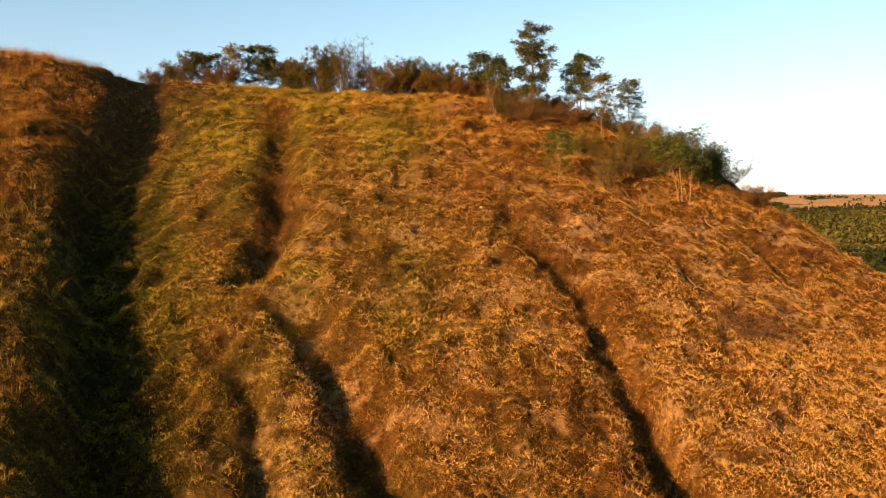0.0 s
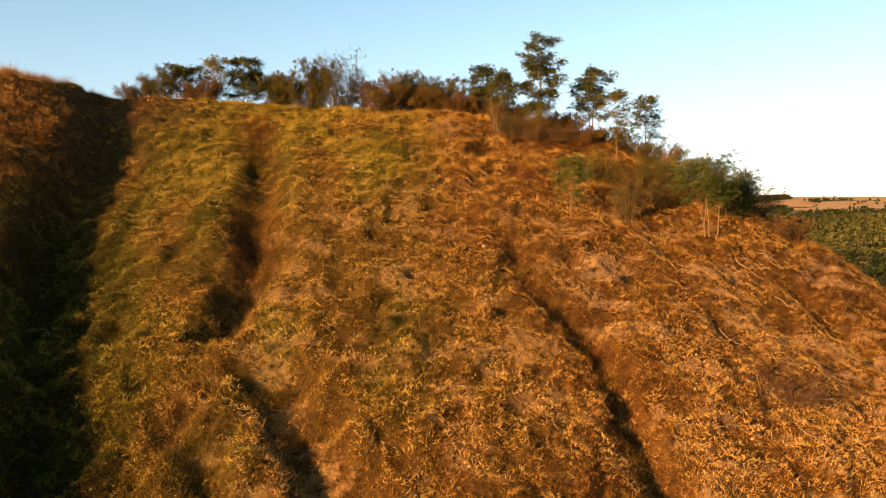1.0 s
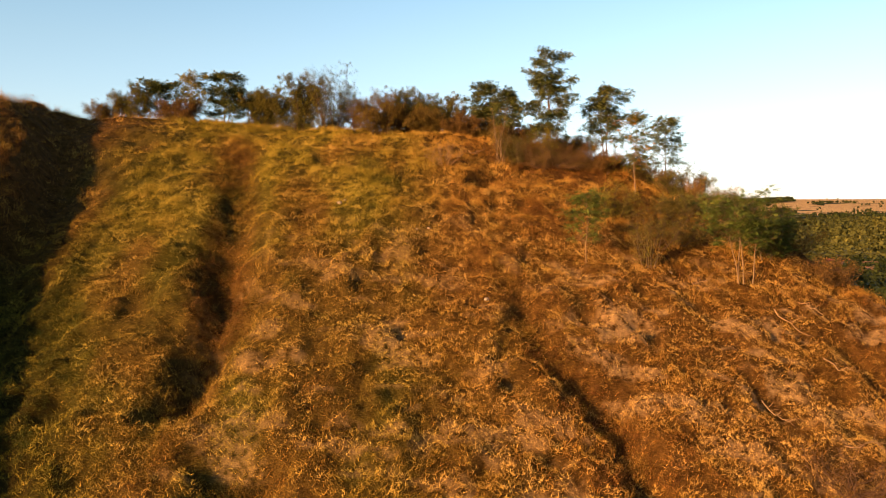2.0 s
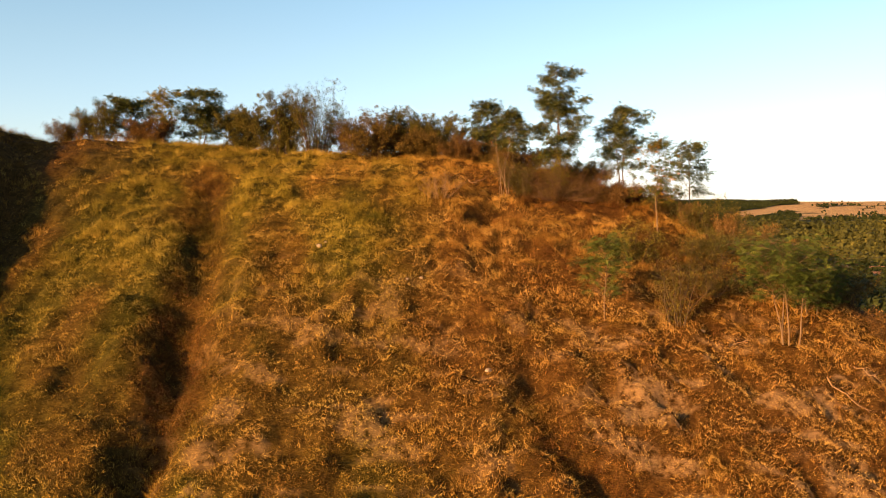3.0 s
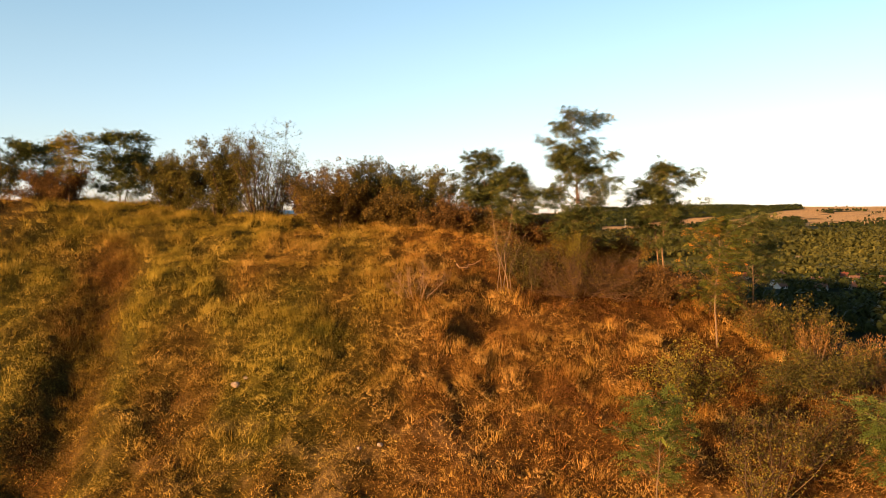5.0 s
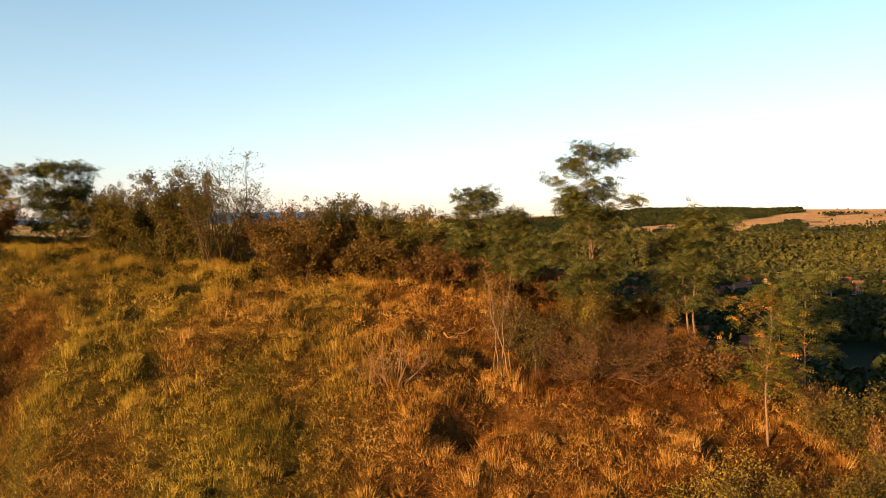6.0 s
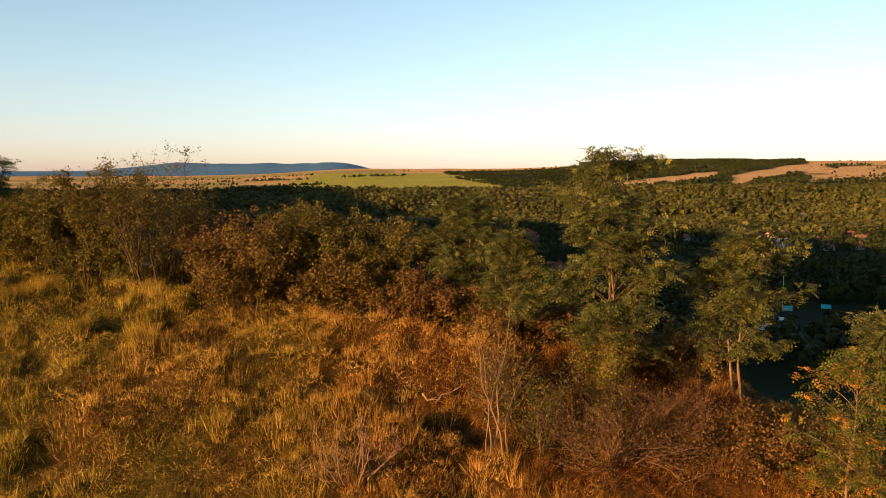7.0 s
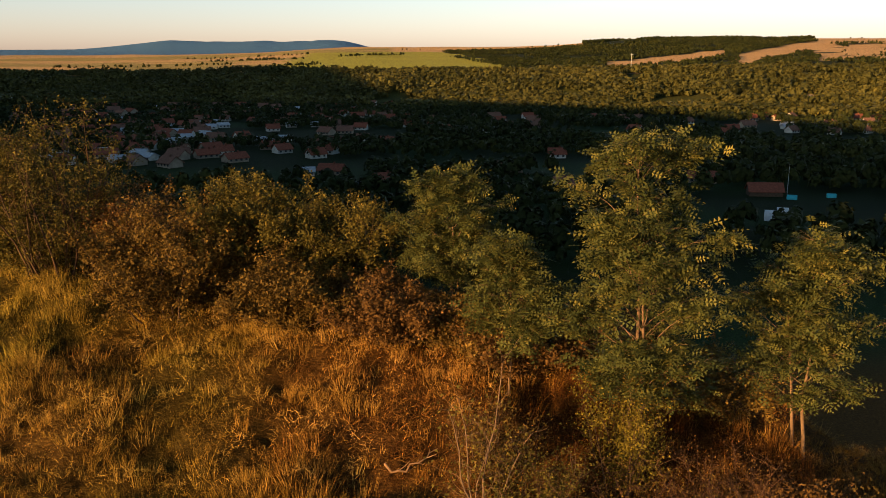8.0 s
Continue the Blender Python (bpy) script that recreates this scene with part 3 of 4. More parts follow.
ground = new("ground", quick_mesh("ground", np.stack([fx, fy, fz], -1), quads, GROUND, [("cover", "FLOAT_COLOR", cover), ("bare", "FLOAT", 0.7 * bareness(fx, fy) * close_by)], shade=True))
tagged(ground, "steep hillside of dry litter and pale soil above a valley", "ground", kind="structure")


# ---- grass on the slope ----
def grass(name, spots, blades, height, width, label, lean=0.45, stand=0.16):
    """Tufts of blades at spots, one slender triangle each."""
    n = len(spots)
    m = n * blades
    x, y = np.repeat(spots[:, 0], blades), np.repeat(spots[:, 1], blades)
    h_tuft = np.repeat(height * rng.uniform(0.45, 1.4, n), blades)
    a = rng.uniform(0, 6.283, m)
    rad = stand * h_tuft * np.sqrt(rng.uniform(0, 1, m)) + 0.02
    bx, by = x + rad * np.cos(a), y + rad * np.sin(a)
    zt = np.repeat(land(spots[:, 0], spots[:, 1]), blades) - 0.05
    h = h_tuft * rng.uniform(0.45, 1.1, m)
    tilt = lean * h * rng.uniform(0.1, 1.3, m)
    lay = np.repeat(rng.normal(0, 0.15, (n, 2)), blades, 0) * h[:, None]
    ox, oy = tilt * np.cos(a) + lay[:, 0], tilt * np.sin(a) + lay[:, 1]
    c = rng.uniform(0, 6.283, m)
    wide = width * rng.uniform(0.6, 1.5, m)
    wx, wy = 0.5 * wide * np.cos(c), 0.5 * wide * np.sin(c)
    ring = [np.stack([bx - wx, by - wy, zt], -1), np.stack([bx + wx, by + wy, zt], -1), np.stack([bx + ox, by + oy, zt + h], -1)]
    k = 3
    v = np.stack(ring, 1).reshape(-1, 3)
    f = np.arange(3 * m).reshape(-1, 3)
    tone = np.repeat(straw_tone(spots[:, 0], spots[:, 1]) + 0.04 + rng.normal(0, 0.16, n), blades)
    tone = np.clip(tone + rng.normal(0, 0.06, m), 0, 1)
    green = np.clip(np.repeat(live_share(spots[:, 0], spots[:, 1]) + rng.normal(0, 0.1, n), blades), 0, 1)
    me = quick_mesh(name, v, f, GRASS, [("tone", "FLOAT", np.repeat(tone, k)), ("green", "FLOAT", np.repeat(green, k))])
    return tagged(new(name, me), label, "grass", kind="stuff")


def scatter(n, y0, y1, keep):
    x, y = rng.uniform(-36, 30, n), rng.uniform(y0, y1, n)
    ok = (y < edge(x) + 2.5) & (np.abs(x) < 0.60 * y + 3) & (rng.uniform(0, 1, n) < keep(x, y))
    return np.stack([x[ok], y[ok]], -1)


def clumps(x, y):
    return smooth(0.28, 0.6, fbm(x / 0.9, y / 0.9, 101, 3))


low = scatter(105000, 20, 48, lambda x, y: (1 - 0.7 * bareness(x, y)) * (0.5 + 0.5 * clumps(x, y)))
grass("short_grass", low, 6, 0.17, 0.010, "short matted dry grass in rust, straw and olive", 1.3, stand=0.6)


def mounds(x, y):
    return smooth(0.47, 0.62, fbm(x / 0.95, y / 0.95, 44, 2))


high = scatter(50000, 47, 65, lambda x, y: (0.3 + 0.7 * np.maximum(mounds(x, y), 0.6 * clumps(x, y))) * (1 - 0.75 * smooth(12, 16, np.abs(x + 1))))
grass("brow_grass", high, 11, 0.22, 0.0085, "matted golden and olive grass near the brow", 0.9, stand=0.6)
tall = scatter(27000, 19, 48, lambda x, y: smooth(0.50, 0.64, fbm(x / 1.2, y / 1.2, 111, 3)) * (0.35 + 0.65 * smooth(40, 54, y)) * (1 - 0.7 * bareness(x, y)))
grass("grass_tussocks", tall, 24, 0.36, 0.0095, "tall golden dry grass tussocks on the slope", 0.7, stand=0.3)
tall = scatter(31000, 48, 65, lambda x, y: mounds(x, y) * (0.3 + 0.7 * smooth(0.4, 0.6, fbm(x / 2.6, y / 2.6, 113, 2))) * (1 - 0.7 * smooth(12, 16, np.abs(x + 1))))
grass("grass_tussocks", tall, 40, 0.36, 0.0075, "golden dry grass tussocks near the brow", 0.38, stand=0.36)


def herbs(name, spots, bits, height, size, label, fade=0.0):
    """Leafy dry weeds: each clump a loose dome of small leaves, denser and paler towards its top."""
    n = len(spots)
    h = height * rng.uniform(0.5, 1.4, n)
    at = rng.normal(0, 1, (n, bits, 3))
    at[:, :, :2] *= 0.30 * h[:, None, None]
    rise_up = np.sqrt(rng.uniform(0.02, 1, (n, bits)))
    at[:, :, 2] = rise_up * h[:, None] * (1 - 0.5 * np.clip(np.hypot(at[:, :, 0], at[:, :, 1]) / (0.75 * h[:, None]), 0, 1))
    base = np.stack([spots[:, 0], spots[:, 1], land(spots[:, 0], spots[:, 1])], -1)
    c = (base[:, None] + at).reshape(-1, 3)
    m = len(c)
    a = rng.normal(0, 1, (m, 3)) + (0, 0, 0.8)
    a /= np.linalg.norm(a, axis=1, keepdims=True)
    b = np.cross(a, rng.normal(0, 1, (m, 3)))
    b /= np.linalg.norm(b, axis=1, keepdims=True) + 1e-9
    k = size * rng.uniform(0.5, 1.4, (m, 1))
    v = np.stack([c - 0.17 * k * b, c + 0.17 * k * b, c + k * a], 1).reshape(-1, 3)
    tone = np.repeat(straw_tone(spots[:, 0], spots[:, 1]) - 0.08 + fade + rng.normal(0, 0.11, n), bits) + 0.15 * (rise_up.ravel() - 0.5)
    tone = np.clip(tone + rng.normal(0, 0.06, m), 0, 1)
    green = np.clip(np.repeat(live_share(spots[:, 0], spots[:, 1]) + rng.normal(0.08, 0.2, n), bits), 0, 1)
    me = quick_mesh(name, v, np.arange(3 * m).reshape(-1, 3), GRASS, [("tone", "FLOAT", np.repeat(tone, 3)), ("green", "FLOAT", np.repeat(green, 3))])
    return tagged(new(name, me), label, "weeds", kind="stuff")


weeds = scatter(15000, 19, 48, lambda x, y: (0.25 + 0.75 * smooth(0.48, 0.62, fbm(x / 1.5, y / 1.5, 121, 3))) * (1 - 0.8 * bareness(x, y)))
herbs("slope_weeds", weeds, 30, 0.30, 0.042, "dry leafy weeds, rust and olive, over the slope")
weeds = scatter(15000, 47, 65, lambda x, y: (0.1 + 0.9 * mounds(x, y)) * (0.4 + 0.6 * smooth(0.46, 0.6, fbm(x / 1.3, y / 1.3, 125, 3))) * (1 - 0.8 * smooth(13, 17, np.abs(x + 1))))
herbs("brow_weeds", weeds, 26, 0.34, 0.032, "dry leafy weeds, golden and olive, near the brow")

weeds = scatter(22000, 26, 60, lambda x, y: 0.9 * smooth(0.5, 2.5, gully_line(y) - x) * (0.3 + 0.7 * smooth(0.44, 0.6, fbm(x / 1.5, y / 1.5, 127, 3))))
herbs("spur_weeds", weeds, 40, 0.46, 0.055, "tall rusty weeds on the shaded spur beside the gully")
# toned darker than other weeds, part of it standing in for furrow shade
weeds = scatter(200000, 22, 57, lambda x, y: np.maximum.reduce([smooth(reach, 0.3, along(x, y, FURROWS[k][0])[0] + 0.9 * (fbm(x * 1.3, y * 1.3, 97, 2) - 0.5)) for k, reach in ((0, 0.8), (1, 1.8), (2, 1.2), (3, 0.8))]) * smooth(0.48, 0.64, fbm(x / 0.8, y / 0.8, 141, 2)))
herbs("furrow_weeds", weeds, 26, 0.52, 0.05, "dark withered weeds crowding the furrows of the slope, furrow shade in their tone", -0.2)
tall = scatter(14000, 26, 60, lambda x, y: smooth(1.0, 4.0, gully_line(y) - x) * (0.15 + 0.85 * smooth(0.48, 0.6, fbm(x / 1.4, y / 1.4, 129, 3))))
grass("spur_tussocks", tall, 26, 0.62, 0.013, "brown and straw tussocks on the spur beside the gully", 0.5, stand=0.3)


def carpet(name, spots, size, deep, label, wide):
    """A matted carpet of small dry leaves and stalk ends, one triangle each."""
    x, y = spots[:, 0], spots[:, 1]
    m = len(x)
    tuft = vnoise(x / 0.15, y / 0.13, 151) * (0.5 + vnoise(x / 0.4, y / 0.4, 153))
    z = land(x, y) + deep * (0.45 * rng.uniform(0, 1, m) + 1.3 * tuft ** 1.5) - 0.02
    c = np.stack([x, y, z], -1)
    a = rng.normal(0, 1, (m, 3)) * (0.85, 0.7, 0.4) + (0.0, -0.15, 0.75)
    a /= np.linalg.norm(a, axis=1, keepdims=True)
    b = np.cross(a, rng.normal(0, 1, (m, 3)))
    b /= np.linalg.norm(b, axis=1, keepdims=True) + 1e-9
    k = size * (1 - 0.4 * smooth(32, 42, y))[:, None] * rng.uniform(0.5, 1.5, (m, 1))
    v = np.stack([c - wide * k * b, c + wide * k * b, c + k * a], 1).reshape(-1, 3)
    # raised tufts are toned paler, the hollows between them darker
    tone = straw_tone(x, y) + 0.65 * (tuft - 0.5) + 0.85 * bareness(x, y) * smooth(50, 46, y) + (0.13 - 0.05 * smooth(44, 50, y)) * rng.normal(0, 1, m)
    green = live_share(x, y) + rng.normal(0, 0.06, m)
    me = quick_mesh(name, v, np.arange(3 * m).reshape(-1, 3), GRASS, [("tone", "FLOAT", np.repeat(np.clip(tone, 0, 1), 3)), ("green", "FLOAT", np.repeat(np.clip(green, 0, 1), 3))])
    return tagged(new(name, me), label, "grass", kind="stuff")


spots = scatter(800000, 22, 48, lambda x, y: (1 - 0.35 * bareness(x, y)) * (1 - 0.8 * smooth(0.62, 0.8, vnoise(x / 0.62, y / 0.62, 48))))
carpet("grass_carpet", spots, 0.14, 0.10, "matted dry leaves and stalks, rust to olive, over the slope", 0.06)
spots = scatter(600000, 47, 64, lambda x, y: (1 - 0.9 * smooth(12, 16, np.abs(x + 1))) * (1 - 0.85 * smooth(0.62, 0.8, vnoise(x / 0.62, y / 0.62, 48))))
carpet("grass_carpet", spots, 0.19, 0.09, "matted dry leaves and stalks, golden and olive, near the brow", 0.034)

# ---- locust trees along the brow ----
BROW = "young locust trees along the brow"
locust("locust_tree", 5.9, 55.7, 13.1, 1.6, "tall slender young locust tree, green, on the brow", 2, 4600, seed=1, clear=0.14, group=BROW)
locust("locust_tree", 9.3, 56.0, 11.2, 1.3, "two-stemmed green locust tree at the drop", 2, 3000, seed=2, clear=0.28, group=BROW)
locust("locust_tree", 12.3, 55.0, 9.2, 1.05, "slim green locust tree on the falling edge", 1, 1200, seed=3, clear=0.25, group=BROW)
locust("locust_tree", 9.9, 51.6, 9.0, 0.95, "young locust with orange autumn leaves among green", 1, 900, LOCUST_ORANGE, seed=4, clear=0.3, group=BROW)
locust("locust_tree", 2.7, 59.2, 11.8, 1.1, "green locust tree in the hedge", 2, 3300, seed=5, clear=0.15, group=BROW)
locust("locust_tree", 3.8, 56.6, 10.9, 0.8, "small green locust tree in the hedge", 1, 1700, seed=6, clear=0.25, group=BROW)
locust("locust_tree", -18.4, 64.2, 12.8, 1.7, "dark green locust tree with a layered crown", 1, 2600, seed=7, clear=0.22, group=BROW)
locust("locust_tree", -15.6, 61.6, 12.8, 1.15, "pale yellow-green locust tree in the hedge", 1, 700, LOCUST_YELLOW, seed=8, clear=0.3, group=BROW)
locust("locust_tree", -13.9, 63.0, 13.2, 1.75, "dense green locust tree in the hedge", 2, 4200, seed=9, clear=0.06, group=BROW)

# ---- saplings on the right shoulder ----
locust("locust_sapling", 6.2, 44.2, 4.8, 0.95, "green locust sapling alone on the dry slope", 1, 750, LOCUST_GREEN, seed=11, clear=0.3, leaf_size=0.22)
locust("locust_bush", 12.6, 44.5, 4.95, 1.9, "broad green locust bush on the shoulder", 4, 2100, LOCUST_GREEN, seed=12, clear=0.55, outline=(0.5, 0.85, 1.0, 0.9))
locust("locust_bush", 14.8, 46.6, 3.9, 1.3, "low green locust bush on the shoulder", 3, 1100, LOCUST_GREEN, seed=13, clear=0.2, outline=(0.6, 0.9, 1.0, 0.8))
shrub("shrub", 9.0, 45.0, 4.4, 2.2, "yellow-green leggy shrub with pale stems", 1400, LOCUST_YELLOW, 14, 14, 0.07)
shrub("shrub", 10.6, 46.8, 4.2, 2.4, "olive leggy shrub with pale stems", 1900, SHRUB_OLIVE, 15, 14, 0.07)
shrub("shrub", 11.2, 49.0, 4.6, 2.6, "dark olive shrub on the shoulder", 4000, SHRUB_OLIVE, 16, 14, 0.07)

# ---- hedge of shrubs on the top ----
HEDGE = "hedge on the hilltop"
shrub("hedge_shrub", -21.8, 63.0, 11.0, 2.0, "small brown shrub in the hilltop hedge", 2500, SHRUB_BROWN, 20, group=HEDGE)
shrub("hedge_shrub", -19.8, 62.8, 12.2, 2.6, "sparse olive-brown shrub in the hilltop hedge", 4500, SHRUB_OLIVE, 21, group=HEDGE)
shrub("hedge_shrub", -16.6, 62.4, 11.2, 2.6, "reddish brown shrub in the hilltop hedge", 6000, SHRUB_RED, 22, group=HEDGE)
shrub("hedge_shrub", -11.4, 63.0, 12.0, 2.8, "dark olive shrub in the hilltop hedge", 10000, SHRUB_OLIVE, 23, group=HEDGE)
shrub("hedge_shrub", -9.0, 61.5, 12.8, 2.8, "yellowish olive shrub in the hilltop hedge", 11000, SHRUB_OLIVE, 24, 20, group=HEDGE)
shrub("hedge_shrub", -6.9, 61.0, 13.6, 3.2, "half-bare tall shrub with fine upright twigs", 5200, SHRUB_OLIVE, 25, 30, 0.07, 12, group=HEDGE)
shrub("hedge_shrub", -5.0, 61.6, 11.0, 2.4, "sparse reddish shrub in the hilltop hedge", 2500, SHRUB_RED, 26, group=HEDGE)
shrub("hedge_shrub", -3.3, 58.8, 11.0, 3.2, "russet brown shrub in the hilltop hedge", 8000, SHRUB_BROWN, 27, 20, group=HEDGE)
shrub("hedge_shrub", -1.8, 60.4, 11.4, 3.0, "olive brown shrub in the hilltop hedge", 6500, SHRUB_OLIVE, 28, group=HEDGE)
shrub("hedge_shrub", 0.2, 60.2, 11.0, 2.8, "olive brown shrub in the hilltop hedge", 6500, SHRUB_OLIVE, 29, group=HEDGE)
shrub("hedge_shrub", -0.8, 58.4, 9.9, 2.6, "low russet shrub before the hedge", 6000, SHRUB_BROWN, 30, group=HEDGE)
shrub("hedge_shrub", 1.4, 58.2, 9.4, 2.4, "low dark red shrub before the hedge", 5000, SHRUB_RED, 31, group=HEDGE)
shrub("hedge_shrub", 5.7, 55.0, 8.9, 1.7, "yellow-leaved shrub at the foot of a tree", 2000, LOCUST_YELLOW, 32, leaf_size=0.055, group=HEDGE)
shrub("brush_heap", 5.7, 53.2, 7.8, 2.4, "tangle of dry brown brushwood with withered leaves", 4200, SHRUB_BROWN, 33, 36, 0.05, 9, 1.7, category="brushwood")
shrub("brush_heap", 7.6, 54.4, 7.3, 2.0, "tangle of dry reddish brushwood with withered leaves", 3000, SHRUB_RED, 34, 30, 0.05, 9, 1.7, category="brushwood")
shrub("undergrowth", 4.2, 57.6, 8.7, 2.6, "dark russet undergrowth beneath the trees", 5000, SHRUB_RED, 40, group=HEDGE)
shrub("undergrowth", 7.4, 57.4, 8.0, 2.8, "dark russet undergrowth beneath the trees", 5000, SHRUB_BROWN, 41, group=HEDGE)
shrub("undergrowth", 8.4, 53.6, 6.8, 2.4, "reddish brown undergrowth on the brow", 3500, SHRUB_RED, 42, group=HEDGE)
shrub("undergrowth", 2.9, 57.9, 9.0, 2.2, "russet undergrowth at the foot of the hedge", 4000, SHRUB_BROWN, 43, group=HEDGE)
shrub("shoulder_shrub", 17.4, 46.6, ground_at(17.4, 46.6) + 1.3, 2.2, "small reddish shrub on the falling shoulder", 4200, SHRUB_RED, 44)
shrub("shoulder_shrub", 15.4, 48.2, ground_at(15.4, 48.2) + 2.0, 2.6, "dark olive shrub on the falling shoulder", 5500, SHRUB_OLIVE, 50)
shrub("shoulder_shrub", 12.2, 52.0, ground_at(12.2, 52.0) + 1.9, 2.6, "dark olive shrub on the falling shoulder", 5500, SHRUB_OLIVE, 51)
shrub("shoulder_shrub", 10.2, 53.4, ground_at(10.2, 53.4) + 1.3, 2.2, "brown olive shrub on the falling shoulder", 4500, SHRUB_BROWN, 52)
shrub("shoulder_shrub", 16.4, 48.4, 3.4, 2.4, "brown olive shrub on the falling shoulder", 3000, SHRUB_BROWN, 45)
shrub("shoulder_shrub", 13.2, 50.4, 5.0, 2.4, "dark olive shrub on the falling shoulder", 3600, SHRUB_OLIVE, 46)
shrub("shoulder_shrub", 8.2, 48.4, 5.2, 2.2, "yellow-green shrub on the shoulder", 2600, LOCUST_YELLOW, 47)
shrub("shrub", 4.1, 53.4, 8.1, 1.5, "olive shrub with sparse leaves on the brow", 2600, SHRUB_OLIVE, 48, 14, 0.06)
shrub("shrub", 3.4, 54.9, 8.2, 1.2, "brown shrub with sparse leaves on the brow", 1800, SHRUB_BROWN, 49, 12, 0.06)
shrub("bare_bush", 0.2, 51.8, 7.4, 1.6, "small leafless bush with pale twigs", 160, SHRUB_OLIVE, 35, 12, 0.05, 6, 1.2)
dead_sapling(3.15, 53.0, 3.3, 36)
for k, (x, y, height) in enumerate([(12.9, 51.2, 1.5), (14.3, 51.0, 1.45), (15.1, 50.6, 1.1), (16.0, 50.0, 1.0), (11.6, 52.6, 1.0)]):
    plume_grass(x, y, height, k)
shrub("brush_heap", 13.0, 35.2, -3.4, 2.2, "dark dry brushwood on the slope", 900, SHRUB_RED, 37, 40, 0.05, 12, 2.6, category="brushwood")


# ---- loose stones and fallen branches ----
STONE = plain_material("pale_stone", (0.16, 0.11, 0.075), (0.32, 0.24, 0.18), 9.0)


def stone(x, y, size, seed):
    g = np.random.default_rng(900 + seed)
    bm = bmesh.new()
    bmesh.ops.create_icosphere(bm, subdivisions=2, radius=size)
    for v in bm.verts:
        v.co *= 1 + 0.35 * (noise.noise(v.co * (1.4 / size) + Vector((seed * 3.1, 0, 0))))
        v.co.z *= 0.62
    me = bpy.data.meshes.new("stone")
    bm.to_mesh(me)
    bm.free()
    me.materials.append(STONE)
    ob = new("stone", me)
    ob.matrix_basis = pose(x, y, ground_at(x, y) + 0.25 * size, 0, 0, g.uniform(0, 360))
    return tagged(ob, "pale loose stone lying in dry grass", "stone", "stones on the slope")


for k, (x, y, size) in enumerate([(-4.5, 47.4, 0.13), (-4.3, 47.7, 0.07), (-0.4, 45.5, 0.08), (-0.9, 45.3, 0.06), (1.9, 40.9, 0.11), (9.8, 44.6, 0.10)]):
    stone(x, y, size, k)


def fallen_branch(x, y, length, turn, seed):
    """A dry branch with side twigs lying on the slope."""
    g = np.random.default_rng(950 + seed)
    a = radians(turn)
    run = np.linspace(0, 1, 9)
    px = x + length * run * math.cos(a) + 0.06 * np.cumsum(g.normal(0, 1, 9))
    py = y + length * run * math.sin(a) + 0.06 * np.cumsum(g.normal(0, 1, 9))
    main = np.stack([px - x, py - y, land(px, py) + 0.16 + 0.10 * g.uniform(0, 1, 9)], -1)
    lines = [(main, 0.028, 0.008)]
    for i in range(2, 8):
        c = a + g.uniform(-1.0, 1.0)
        lines.append((wander(g, main[i], (math.cos(c), math.sin(c), g.uniform(0, 0.6)), 0.25 * length, 4, 0.2), 0.011, 0.004))
    ob = new("fallen_branch", quick_mesh("fallen_branch", *tubes(lines, 5), TWIG, shade=True))
    ob.location = (x, y, 0)
    return tagged(ob, "dry pale branch lying on the grass", "branch", "fallen branches on the slope")


for k, (x, y, length, turn) in enumerate([(11.4, 38.4, 1.2, -40), (12.6, 33.6, 1.3, -60), (14.6, 40.6, 1.0, -30), (13.4, 36.6, 1.6, 10), (15.8, 36.4, 1.4, 170), (10.6, 44.0, 1.1, 25),
                                          (13.6, 43.0, 1.5, -25), (15.0, 44.0, 1.4, -60), (1.4, 54.6, 1.0, 20), (8.6, 52.6, 1.3, 60)]):
    fallen_branch(x, y, length, turn, k)


# ---- far woods ----
def woods(name, x, y, size, label, lumps=40, leaf=1.0, mat=None):
    """Far trees: each a loose clump of leaf sprays round a lumpy crown."""
    n = len(x)
    z = land(x, y)
    d = rng.normal(0, 1, (n, lumps, 3))
    d /= np.linalg.norm(d, axis=2, keepdims=True)
    d[:, :, 2] = np.abs(d[:, :, 2]) * 1.1 - 0.25
    s = size[:, None, None]
    lobes = rng.uniform(0.55, 1.1, (n, lumps, 1))
    c = np.stack([x, y, z + 0.5 * size], -1)[:, None] + s * 0.5 * d * lobes * np.array((0.78, 0.78, 1.3))
    a = np.cross(d, rng.normal(0, 1, d.shape))
    a /= np.linalg.norm(a, axis=2, keepdims=True) + 1e-9
    b = np.cross(d, a) + 0.3 * rng.normal(0, 1, d.shape)
    k = leaf * s * rng.uniform(0.16, 0.3, (n, lumps, 1))
    v = np.stack([c - k * a - 0.6 * k * b, c + k * a - 0.6 * k * b, c + k * b], 2).reshape(-1, 3)
    tone = np.clip(np.repeat(0.38 + rng.normal(0, 0.07, n) + 0.7 * (fbm(x / 45, y / 45, 66) - 0.5), lumps * 3) + np.repeat(rng.normal(0, 0.08, n * lumps), 3), 0, 1)
    me = quick_mesh(name, v, np.arange(len(v)).reshape(-1, 3), mat or FAR_LEAF_DARK, [("tone", "FLOAT", tone)])
    return tagged(new(name, me), label, "woodland", kind="stuff")


def wooded(n, x0, x1, y0, y1, keep):
    x, y = rng.uniform(x0, x1, n), rng.uniform(y0, y1, n)
    ok = (np.abs(x) < 0.60 * y + 10) & keep(x, y) & (np.hypot((x - 330) * 0.6, (y - 812) * 1.2) > 9)
    return x[ok], y[ok]


def groves(x, y):
    return fbm(x / 60, y / 60, 52)


